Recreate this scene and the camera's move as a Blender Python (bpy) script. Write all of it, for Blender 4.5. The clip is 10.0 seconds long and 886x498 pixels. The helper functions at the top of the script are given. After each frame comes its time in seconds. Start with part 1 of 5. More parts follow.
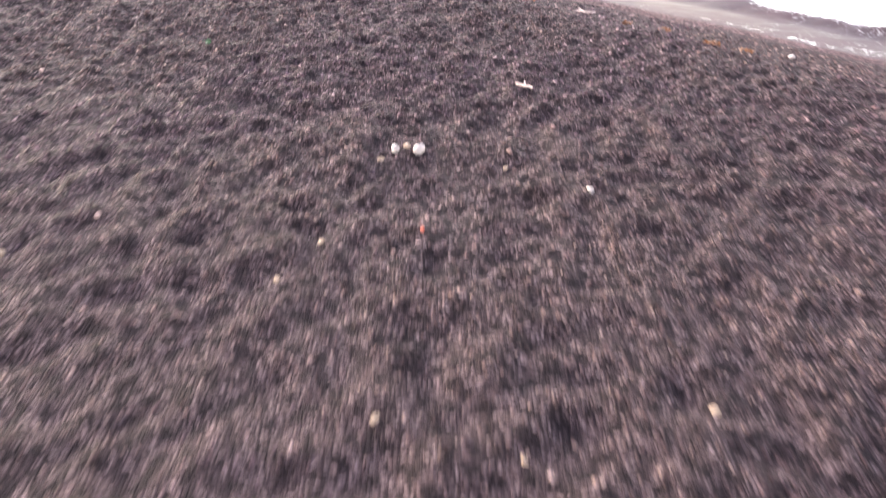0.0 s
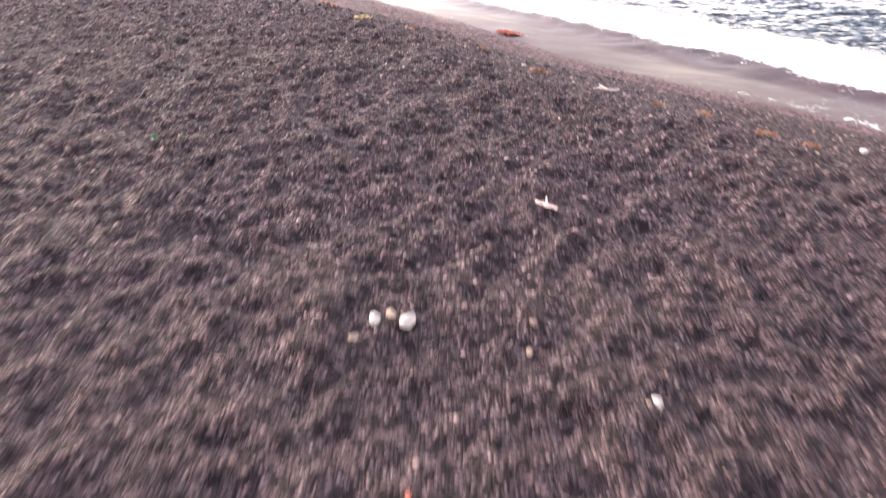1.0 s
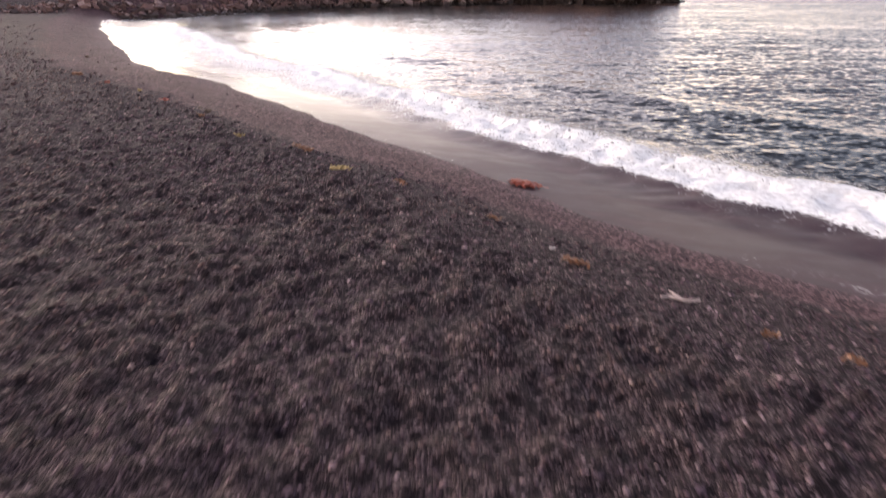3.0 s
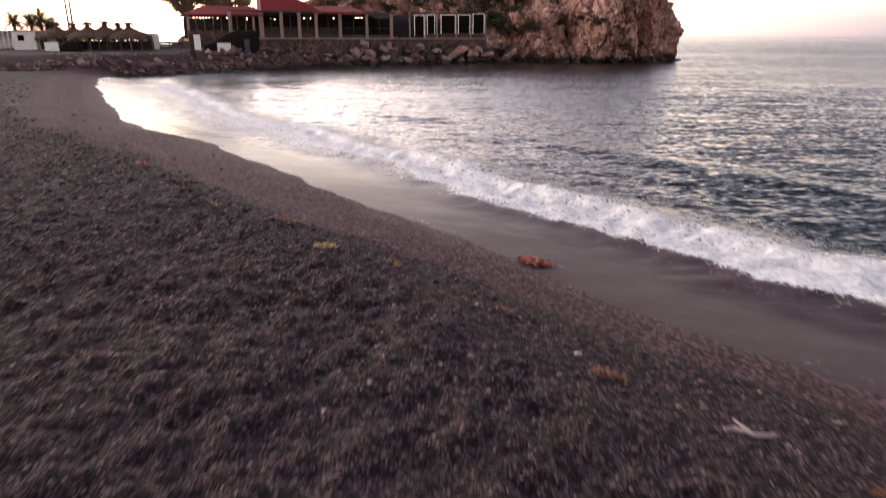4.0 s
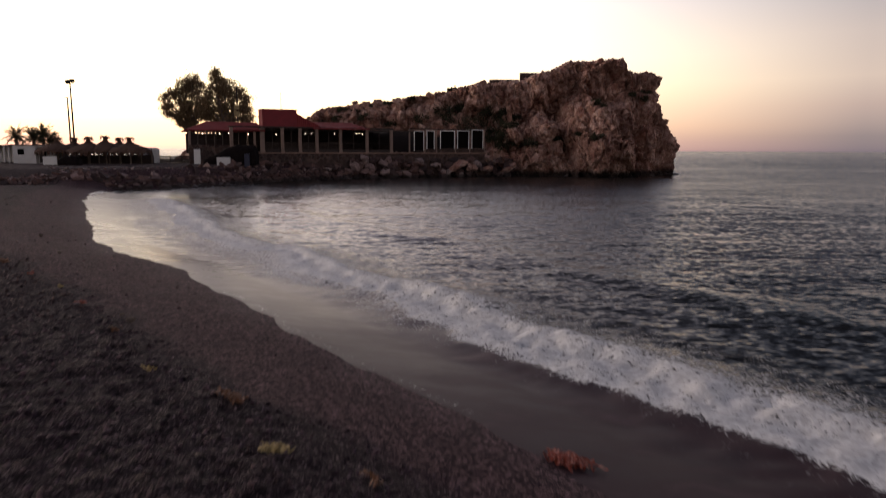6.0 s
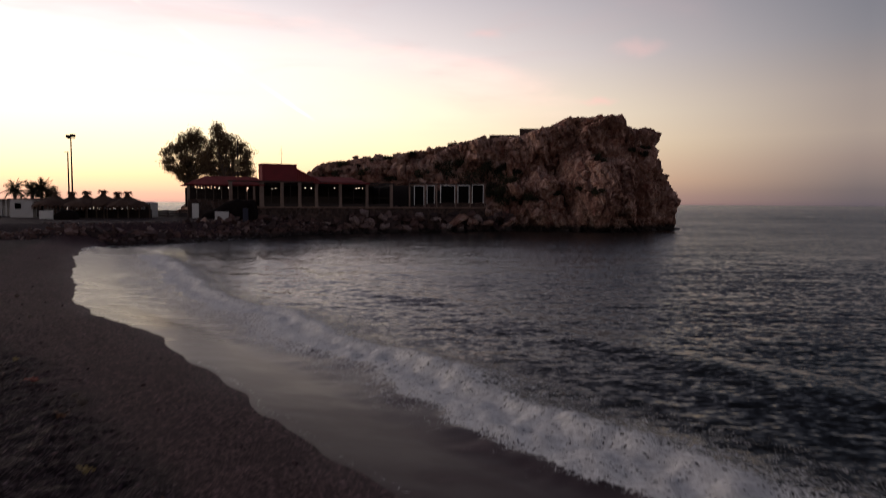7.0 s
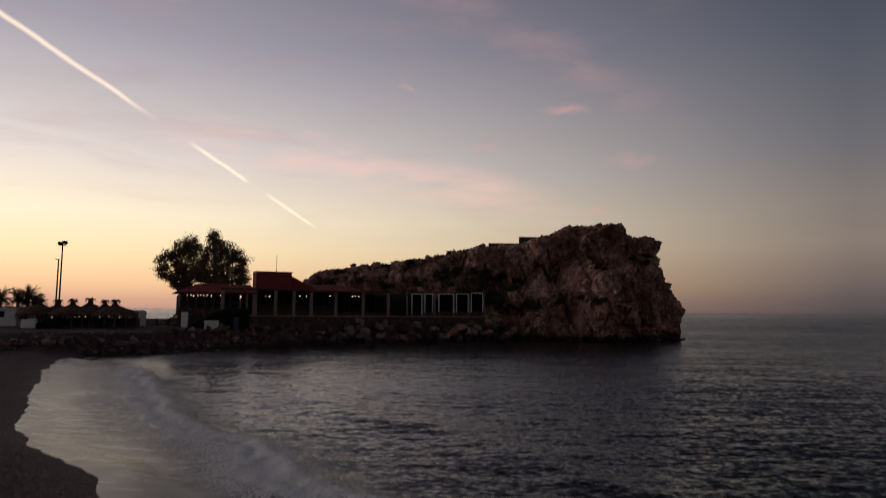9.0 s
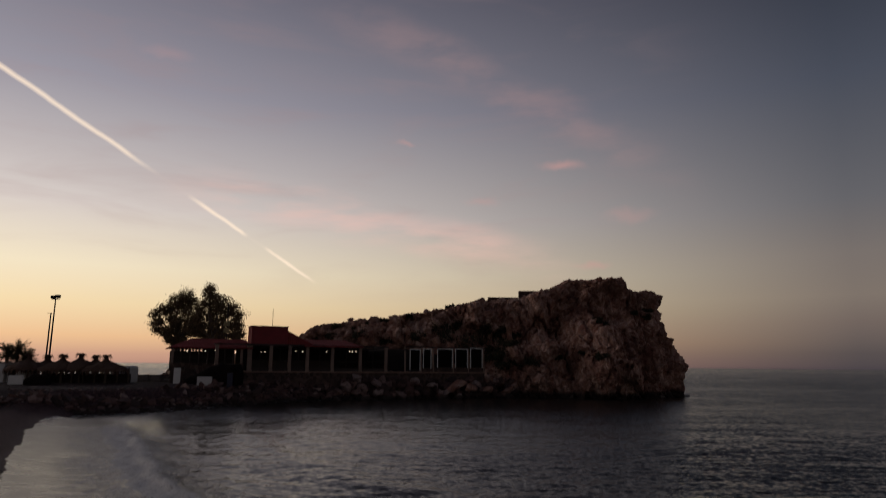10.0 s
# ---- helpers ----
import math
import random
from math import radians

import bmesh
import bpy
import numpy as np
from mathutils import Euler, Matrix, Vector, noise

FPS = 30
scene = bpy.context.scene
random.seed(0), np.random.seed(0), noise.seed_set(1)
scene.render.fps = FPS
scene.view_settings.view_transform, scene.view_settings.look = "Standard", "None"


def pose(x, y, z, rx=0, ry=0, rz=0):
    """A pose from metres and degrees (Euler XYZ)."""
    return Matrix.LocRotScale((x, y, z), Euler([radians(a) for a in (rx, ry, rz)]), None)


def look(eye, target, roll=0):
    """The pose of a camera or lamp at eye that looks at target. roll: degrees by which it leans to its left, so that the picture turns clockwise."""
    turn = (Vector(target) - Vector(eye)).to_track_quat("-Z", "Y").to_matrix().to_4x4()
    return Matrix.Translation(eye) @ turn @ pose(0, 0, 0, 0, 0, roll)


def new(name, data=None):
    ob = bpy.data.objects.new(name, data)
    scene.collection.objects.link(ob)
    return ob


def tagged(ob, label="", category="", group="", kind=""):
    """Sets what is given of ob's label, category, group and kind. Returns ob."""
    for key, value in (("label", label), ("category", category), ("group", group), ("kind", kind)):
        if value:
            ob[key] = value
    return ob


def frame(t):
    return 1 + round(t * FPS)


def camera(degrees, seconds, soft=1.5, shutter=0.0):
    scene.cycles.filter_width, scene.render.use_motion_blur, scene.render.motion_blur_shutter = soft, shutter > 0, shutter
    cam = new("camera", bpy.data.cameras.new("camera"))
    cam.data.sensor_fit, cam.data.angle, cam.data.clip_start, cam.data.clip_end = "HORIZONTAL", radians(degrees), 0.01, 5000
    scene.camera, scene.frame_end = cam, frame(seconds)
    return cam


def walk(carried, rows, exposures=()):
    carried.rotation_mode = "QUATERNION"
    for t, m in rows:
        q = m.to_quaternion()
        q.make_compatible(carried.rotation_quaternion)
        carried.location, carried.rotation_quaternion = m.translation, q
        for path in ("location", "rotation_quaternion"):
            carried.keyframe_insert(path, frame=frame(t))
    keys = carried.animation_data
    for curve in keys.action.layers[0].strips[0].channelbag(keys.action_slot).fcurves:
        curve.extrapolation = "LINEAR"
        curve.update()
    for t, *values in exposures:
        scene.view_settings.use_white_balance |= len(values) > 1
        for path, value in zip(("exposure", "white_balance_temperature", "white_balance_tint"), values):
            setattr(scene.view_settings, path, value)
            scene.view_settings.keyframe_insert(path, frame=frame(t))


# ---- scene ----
cam = camera(68.0, 10.0, soft=1.05, shutter=0.95)
PATH = [
    (0, (-0.225, 0.000, 2.873), (-0.2172, 1.6514, 1.7446), -0.18),
    (0.5, (-0.218, 0.833, 2.864), (-0.2111, 2.5147, 1.7820), -0.16),
    (1, (-0.203, 1.651, 2.855), (-0.1956, 3.3658, 1.8244), -0.15),
    (1.5, (-0.187, 2.433, 2.864), (-0.1811, 4.1816, 1.8930), -0.12),
    (2, (-0.169, 3.189, 2.866), (-0.1646, 4.9723, 1.9600), -0.07),
    (2.5, (-0.163, 3.896, 2.866), (-0.1581, 5.7119, 2.0285), -0.00),
    (3, (-0.163, 4.578, 2.866), (-0.1557, 6.4256, 2.0988), 0.05),
    (3.5, (-0.170, 5.174, 2.841), (-0.1598, 7.0490, 2.1458), 0.09),
    (4, (-0.179, 5.759, 2.827), (-0.1674, 7.6613, 2.2101), 0.12),
    (4.5, (-0.171, 6.317, 2.831), (-0.1572, 8.2443, 2.2953), 0.16),
    (5, (-0.162, 6.829, 2.834), (-0.1469, 8.7759, 2.3776), 0.19),
    (5.5, (-0.156, 7.335, 2.849), (-0.1403, 9.2986, 2.4702), 0.23),
    (6, (-0.165, 7.882, 2.936), (-0.1511, 9.8595, 2.6374), 0.25),
    (6.5, (-0.131, 8.317, 3.007), (-0.1199, 10.3048, 2.7842), 0.29),
    (7, (-0.030, 8.814, 3.064), (-0.0206, 10.8093, 2.9246), 0.34),
    (7.5, (0.086, 9.323, 3.111), (0.0953, 11.3227, 3.0557), 0.39),
    (8, (0.169, 9.796, 3.148), (0.1763, 11.7957, 3.1740), 0.44),
    (8.5, (0.207, 10.211, 3.187), (0.2127, 12.2080, 3.2936), 0.48),
    (9, (0.198, 10.578, 3.229), (0.2039, 12.5692, 3.4154), 0.50),
    (9.5, (0.151, 10.907, 3.272), (0.1591, 12.8890, 3.5401), 0.53),
    (10, (0.086, 11.212, 3.319), (0.0969, 13.1818, 3.6678), 0.55),
]
walk(cam, [(t, look(eye, target, roll)) for t, eye, target, roll in PATH],
     exposures=[(0, 5.5, 6520, 10), (0.5, 5.5, 6560, 11), (1, 5.4, 6650, 12), (2.5, 4.55, 6750, 15), (3.2, 3.8, 6700, 16), (4.5, 3.3, 6800, 17), (5.0, 2.95, 6800, 17),
                (5.5, 2.37, 6800, 17), (6.2, 1.67, 6700, 17), (7.5, 0.75, 6550, 17), (9, 0.33, 6550, 15), (10, 0.1, 6550, 14)])

# ---------------------------------------------------------------- sky and light
SUN_AZ = radians(47)                      # the glow lies to the left of straight ahead, just under the horizon
SUN_DIR = (-math.sin(SUN_AZ), math.cos(SUN_AZ))


class Nodes:
    """Short hand for building a node tree."""

    def __init__(self, tree):
        self.tree = tree
        tree.nodes.clear()

    def put(self, kind, inputs=(), **props):
        node = self.tree.nodes.new(kind)
        for key, value in props.items():
            setattr(node, key, value)
        for key, value in dict(inputs).items():
            if isinstance(value, bpy.types.NodeSocket):
                self.tree.links.new(value, node.inputs[key])
            else:
                node.inputs[key].default_value = value
        return node

    def math(self, op, a, b=0.0, c=0.0):
        return self.put("ShaderNodeMath", {0: a, 1: b, 2: c}, operation=op).outputs[0]

    def dot(self, v, d):
        return self.put("ShaderNodeVectorMath", {0: v, 1: d}, operation="DOT_PRODUCT").outputs["Value"]

    def span(self, v, a, b, c=0.0, d=1.0, smooth=True):
        return self.put("ShaderNodeMapRange", {0: v, 1: a, 2: b, 3: c, 4: d},
                        interpolation_type="SMOOTHSTEP" if smooth else "LINEAR").outputs[0]

    def ramp(self, v, stops, mode="LINEAR"):
        node = self.put("ShaderNodeValToRGB", {0: v})
        node.color_ramp.interpolation = mode
        els = node.color_ramp.elements
        while len(els) < len(stops):
            els.new(0.5)
        for el, (at, col) in zip(els, stops):
            el.position = at
            el.color = (*col, 1) if len(col) == 3 else col
        return node.outputs[0]

    def mix(self, f, a, b, mode="MIX"):
        node = self.put("ShaderNodeMix", data_type="RGBA", blend_type=mode)
        for i, v in ((0, f), (6, a), (7, b)):
            if isinstance(v, bpy.types.NodeSocket):
                self.tree.links.new(v, node.inputs[i])
            else:
                node.inputs[i].default_value = (*v, 1) if isinstance(v, tuple) and len(v) == 3 else v
        return node.outputs[2]

    def noise(self, v, scale, detail=4.0, rough=0.55, distort=0.0):
        return self.put("ShaderNodeTexNoise", {"Vector": v, "Scale": scale, "Detail": detail, "Roughness": rough,
                                               "Distortion": distort}).outputs["Fac"]

    def stretch(self, v, s, r=(0, 0, 0)):
        return self.put("ShaderNodeMapping", {"Vector": v, "Scale": s, "Rotation": r}).outputs[0]


def build_sky():
    world = bpy.data.worlds.new("dusk_sky")
    world.use_nodes = True
    scene.world = world
    n = Nodes(world.node_tree)
    way = n.put("ShaderNodeTexCoord").outputs["Generated"]
    xyz = n.put("ShaderNodeSeparateXYZ", {0: way})
    x, y, z = xyz.outputs
    flat = n.math("SQRT", n.math("ADD", n.math("MULTIPLY", x, x), n.math("ADD", n.math("MULTIPLY", y, y), 1e-5)))
    toward = n.math("DIVIDE", n.dot(way, (*SUN_DIR, 0)), flat)
    up = n.math("SQRT", n.math("MAXIMUM", z, 0.0))        # root of the height: finer steps near the horizon
    q = math.sqrt
    glow = n.ramp(up, [(0, (.46, .255, .195)), (q(.012), (.60, .345, .230)), (q(.035), (.83, .525, .280)), (q(.08), (.88, .700, .41)),
                       (q(.13), (.86, .760, .54)), (q(.21), (.66, .605, .555)), (q(.37), (.30, .292, .335)), (q(.55), (.120, .120, .158)),
                       (1, (.015, .0145, .019))])
    away = n.ramp(up, [(0, (.058, .049, .057)), (q(.02), (.087, .073, .071)), (q(.06), (.150, .120, .104)), (q(.095), (.190, .160, .133)),
                       (q(.15), (.172, .152, .137)), (q(.22), (.118, .120, .129)), (q(.37), (.060, .070, .093)), (q(.55), (.0195, .0235, .036)),
                       (1, (.009, .009, .012))])
    side = n.math("POWER", n.span(toward, 0.18, 1.0, smooth=False), 1.15)
    sky = n.mix(side, away, glow)
    low = n.span(z, 0.45, 0.05)                      # the pale belt opposite the glow
    back = n.math("MULTIPLY_ADD", n.math("MULTIPLY", low, n.span(toward, 0.1, -0.6)), 0.5, 1.0)
    sky = n.mix(1.0, sky, n.put("ShaderNodeCombineColor", {0: back, 1: back, 2: back}).outputs[0], "MULTIPLY")
    # thin high cloud, catching pink
    wisp = n.noise(n.stretch(way, (1.6, 1.6, 8.5), (0, radians(14), 0)), 2.6, 6, 0.55, 0.5)
    mid = n.math("MULTIPLY", n.span(z, 0.06, 0.2), n.span(z, 0.75, 0.35))
    sky = n.mix(n.math("MULTIPLY", n.span(wisp, 0.46, 0.80), n.math("MULTIPLY", n.math("MULTIPLY", mid, 0.24), n.span(x, 0.40, 0.12))), sky, (.34, .22, .21))
    # one small brighter puff and a few shreds
    for at, size, strength in (((0.180, 0.939, 0.294), 0.034, 0.5), ((-0.053, 0.943, 0.328), 0.016, 0.35), ((0.230, 0.961, 0.148), 0.03, 0.4), ((0.06, 0.968, 0.245), 0.03, 0.25), ((-0.369, 0.833, 0.413), 0.035, 0.16), ((0.274, 0.936, 0.220), 0.04, 0.22)):
        off = n.put("ShaderNodeVectorMath", {0: way, 1: at}, operation="SUBTRACT").outputs[0]
        off = n.put("ShaderNodeVectorMath", {0: off, 1: n.put("ShaderNodeVectorMath", {0: n.put("ShaderNodeTexNoise", {"Vector": way, "Scale": 22.0, "Detail": 3.0}).outputs[1], 3: 0.03}, operation="SCALE").outputs[0]}, operation="ADD").outputs[0]
        off = n.put("ShaderNodeVectorMath", {0: off, 1: (-0.015, -0.015, -0.015)}, operation="ADD").outputs[0]
        r = n.put("ShaderNodeVectorMath", {0: n.stretch(off, (1, 1, 3.8))}, operation="LENGTH").outputs["Value"]
        sky = n.mix(n.math("MULTIPLY", n.span(r, size * 1.3, 0.0), strength), sky, (.55, .30, .27))
    # a long faint pink streak of cirrus, falling to the right
    streak = n.math("ABSOLUTE", n.math("ADD", n.dot(way, (-0.4167, 0.3984, -0.8171)), n.math("MULTIPLY", n.math("SUBTRACT", n.noise(way, 7.0, 4), 0.5), 0.07)))
    feather = n.math("MULTIPLY", n.span(n.noise(n.stretch(way, (1, 1, 3)), 9.0, 5), 0.3, 0.7), n.math("MULTIPLY", n.span(x, -0.25, -0.02), n.span(x, 0.40, 0.2)))
    sky = n.mix(n.math("MULTIPLY", n.math("MULTIPLY", n.span(streak, 0.05, 0.0), feather), n.math("MULTIPLY", n.span(y, 0.0, 0.3), 0.30)), sky, (.40, .25, .235))
    # a second, broader veil low in the bright quarter
    veil = n.math("ABSOLUTE", n.math("ADD", n.dot(way, (-0.2045, 0.1828, -0.9617)), n.math("MULTIPLY", n.math("SUBTRACT", n.noise(way, 5.0, 5), 0.5), 0.06)))
    feather = n.math("MULTIPLY", n.span(n.noise(n.stretch(way, (1, 1, 5)), 7.0, 6), 0.3, 0.7), n.math("MULTIPLY", n.span(x, -0.42, -0.25), n.span(x, 0.25, 0.02)))
    sky = n.mix(n.math("MULTIPLY", n.math("MULTIPLY", n.span(veil, 0.045, 0.0), feather), n.math("MULTIPLY", n.span(y, 0.0, 0.3), 0.5)), sky, (.80, .50, .42))
    # vapour trail: a straight line over the sky, broken twice
    off = n.math("ABSOLUTE", n.math("ADD", n.dot(way, (0.5538, 0.0029, 0.8327)), n.math("MULTIPLY", n.math("SUBTRACT", n.noise(way, 30.0, 3), 0.5), 0.004)))
    along = n.dot(way, (-0.7326, -0.4735, 0.4889))
    wide = n.span(along, -0.27, 0.25, 0.0030, 0.0048, smooth=False)
    line = n.math("SUBTRACT", 1.0, n.math("MINIMUM", n.math("DIVIDE", off, wide), 1.0))
    keep = n.ramp(n.span(along, -0.27, 0.43, smooth=False),
                  [(0.0, (0, 0, 0)), (0.03, (.8, .8, .8)), (.07, (1, 1, 1)), (.115, (.7, .7, .7)), (.130, (.06, .06, .06)), (.168, (.06, .06, .06)), (.184, (.9, .9, .9)), (.27, (.9, .9, .9)),
                   (.295, (.40, .40, .40)), (.312, (.02, .02, .02)), (.375, (.02, .02, .02)), (.405, (.22, .22, .22)), (.45, (.85, .85, .85)), (.9, (1, 1, 1)), (1, (0, 0, 0))])
    before = n.span(y, 0.0, 0.2)
    sky = n.mix(n.math("MULTIPLY", n.math("MULTIPLY", n.math("POWER", line, 0.8), before), n.math("MULTIPLY", keep, 0.8)), sky, (1.02, .84, .64))
    out = n.put("ShaderNodeBackground", {0: sky, 1: 1.0})
    n.put("ShaderNodeOutputWorld", {0: out.outputs[0]})


build_sky()
sun = new("afterglow", bpy.data.lights.new("afterglow", "SUN"))
sun.data.energy, sun.data.angle, sun.data.color = 0.17, radians(50), (1.0, 0.78, 0.62)      # the wide soft glow of the bright quarter
sun.matrix_world = look((-60 * math.sin(radians(74)), 60 * math.cos(radians(74)), 19), (0, 0, 0))


# ---------------------------------------------------------------- materials
def material(name, shade):
    m = bpy.data.materials.new(name)
    m.use_nodes = True
    n = Nodes(m.node_tree)
    out = n.put("ShaderNodeOutputMaterial")
    bsdf = n.put("ShaderNodeBsdfPrincipled")
    n.tree.links.new(bsdf.outputs[0], out.inputs[0])
    for key, value in shade(n).items():
        if isinstance(value, bpy.types.NodeSocket):
            n.tree.links.new(value, bsdf.inputs[key])
        else:
            bsdf.inputs[key].default_value = (*value, 1) if isinstance(value, tuple) and len(value) == 3 else value
    return m


def where(n):
    return n.put("ShaderNodeNewGeometry").outputs["Position"]


def local(n):
    return n.put("ShaderNodeTexCoord").outputs["Object"]


def bump(n, height, strength=0.5, distance=0.02, normal=None):
    ins = {"Strength": strength, "Distance": distance, "Height": height}
    if normal:
        ins["Normal"] = normal
    return n.put("ShaderNodeBump", ins).outputs[0]


def plain(name, colour, rough=0.7, vary=0.25, scale=3.0, relief=0.3, metal=0.0, grain=40.0, gloss=0.5):
    """A painted, stone or wooden surface with blotches and grain at two scales."""
    def shade(n):
        p = local(n)
        big, fine = n.noise(p, scale, 5), n.noise(p, grain, 3)
        f = n.math("ADD", n.math("MULTIPLY", big, 0.7), n.math("MULTIPLY", fine, 0.3))
        lo = tuple(c * (1 - vary) for c in colour)
        hi = tuple(min(1, c * (1 + vary)) for c in colour)
        return {"Base Color": n.ramp(f, [(0.3, lo), (0.7, hi)]), "Roughness": n.span(fine, 0.2, 0.8, rough - 0.1, min(1, rough + 0.1)),
                "Metallic": metal, "Specular IOR Level": gloss, "Normal": bump(n, f, relief, 0.02)}
    return material(name, shade)


def pit_shade(n, p):
    """Mask for shade painted in small pits between the stones, a hand's width apart, ragged in outline."""
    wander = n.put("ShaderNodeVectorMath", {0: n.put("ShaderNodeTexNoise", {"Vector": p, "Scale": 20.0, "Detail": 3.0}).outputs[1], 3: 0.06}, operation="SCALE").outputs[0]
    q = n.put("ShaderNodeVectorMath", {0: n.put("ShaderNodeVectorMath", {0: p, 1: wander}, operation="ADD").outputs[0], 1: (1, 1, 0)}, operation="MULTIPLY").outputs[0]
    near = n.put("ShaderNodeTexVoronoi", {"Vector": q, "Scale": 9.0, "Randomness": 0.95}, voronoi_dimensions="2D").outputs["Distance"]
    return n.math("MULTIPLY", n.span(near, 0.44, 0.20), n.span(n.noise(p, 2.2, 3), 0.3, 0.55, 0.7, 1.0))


def shade_beach(n):
    p = where(n)
    wet = n.put("ShaderNodeAttribute", attribute_name="wet").outputs["Fac"]
    cells = n.put("ShaderNodeTexVoronoi", {"Vector": p, "Scale": 72.0, "Randomness": 1.0})
    cells2 = n.put("ShaderNodeTexVoronoi", {"Vector": p, "Scale": 150.0, "Randomness": 1.0})
    tint = n.put("ShaderNodeSeparateColor", {0: cells.outputs["Color"]}).outputs[0]
    tint2 = n.put("ShaderNodeSeparateColor", {0: cells2.outputs["Color"]}).outputs[0]
    dry = n.ramp(tint, [(0, (.006, .0042, .0050)), (.35, (.021, .0150, .0166)), (.6, (.046, .0335, .0345)), (.82, (.106, .080, .079)), (1, (.26, .210, .205))])
    dry = n.mix(n.span(n.noise(p, 0.9, 4), 0.35, 0.65, 0, 0.5), dry, n.mix(0.5, dry, (.040, .029, .032)))
    dry = n.mix(n.math("MULTIPLY", pit_shade(n, p), 0.82), n.mix(1.0, dry, (.88, .810, .840), "MULTIPLY"), (.008, .005, .0065))      # shade of the pits, put into the gravel colour
    tint3 = n.put("ShaderNodeSeparateColor", {0: n.put("ShaderNodeTexVoronoi", {"Vector": p, "Scale": 26.0, "Randomness": 1.0}).outputs["Color"]}).outputs[1]
    damp = n.ramp(n.math("ADD", n.math("MULTIPLY", tint2, 0.3), n.math("ADD", n.math("MULTIPLY", tint, 0.35), n.math("MULTIPLY", tint3, 0.35))), [(.20, (0.008, 0.0044, 0.0056)), (.43, (0.029, 0.0152, 0.0188)), (.58, (0.070, 0.0380, 0.0430)), (.76, (0.25, 0.153, 0.160))])
    damp = n.mix(n.span(n.noise(p, 1.7, 5), 0.4, 0.7, 0, 0.4), damp, (.052, .033, .037))
    f = n.span(n.math("ADD", wet, n.math("MULTIPLY", n.math("SUBTRACT", n.noise(p, 3.0, 4), 0.5), 0.3)), 0.2, 0.55)
    colour = n.mix(f, dry, damp)
    pits = n.math("SUBTRACT", 1.0, cells.outputs["Distance"])
    fine = n.math("SUBTRACT", 1.0, cells2.outputs["Distance"])
    h = n.math("ADD", n.math("MULTIPLY", pits, n.span(wet, 0.2, 0.8, 1.0, 0.7)), n.math("MULTIPLY", fine, 0.4))
    soaked = n.span(wet, 0.9, 1.0)
    normal = bump(n, h, n.span(wet, 0.85, 1.0, 0.7, 0.3), 0.02)
    return {"Base Color": colour, "Roughness": n.span(n.math("ADD", wet, n.math("MULTIPLY", n.noise(p, 2.3, 4), 0.15)), 0.85, 1.08, 0.84, 0.7), "Normal": normal, "Specular IOR Level": n.span(soaked, 0, 1, 0.12, 0.12)}


def shade_pebbles(n):
    geo = n.put("ShaderNodeNewGeometry")
    pick = geo.outputs["Random Per Island"]
    p = geo.outputs["Position"]
    c = n.ramp(pick, [(0, (0.0090, 0.0055, 0.0075)), (.25, (0.0250, 0.0155, 0.0195)), (.45, (0.0740, 0.0490, 0.0500)), (.6, (0.0580, 0.0430, 0.0520)), (.8, (0.120, 0.0810, 0.0780)), (.92, (0.170, 0.126, 0.118)), (1, (0.28, 0.225, 0.21))])
    c = n.mix(n.math("MULTIPLY", n.noise(p, 90.0, 3), 0.6), c, n.mix(0.6, c, (.03, .026, .027)))
    c = n.mix(n.span(n.noise(p, 0.8, 3), 0.35, 0.68, 0, 0.45), c, n.mix(0.6, c, (.046, .034, .038)))
    c = n.mix(n.math("MULTIPLY", pit_shade(n, p), 0.82), n.mix(1.0, c, (1.48, 1.39, 1.42), "MULTIPLY"), (.010, .0065, .0085))      # the same pits darkened on the stones, as painted shade
    c = n.mix(n.span(n.noise(p, 0.33, 2), 0.4, 0.6), n.mix(1.0, c, (.98, .95, 1.07), "MULTIPLY"), n.mix(1.0, c, (1.04, 1.02, .95), "MULTIPLY"))       # purplish and browner drifts
    return {"Base Color": c, "Roughness": n.span(n.noise(p, 60.0, 2), 0.3, 0.7, 0.65, 0.95), "Specular IOR Level": 0.14, "Normal": bump(n, n.noise(p, 160.0, 3), 0.3, 0.004)}


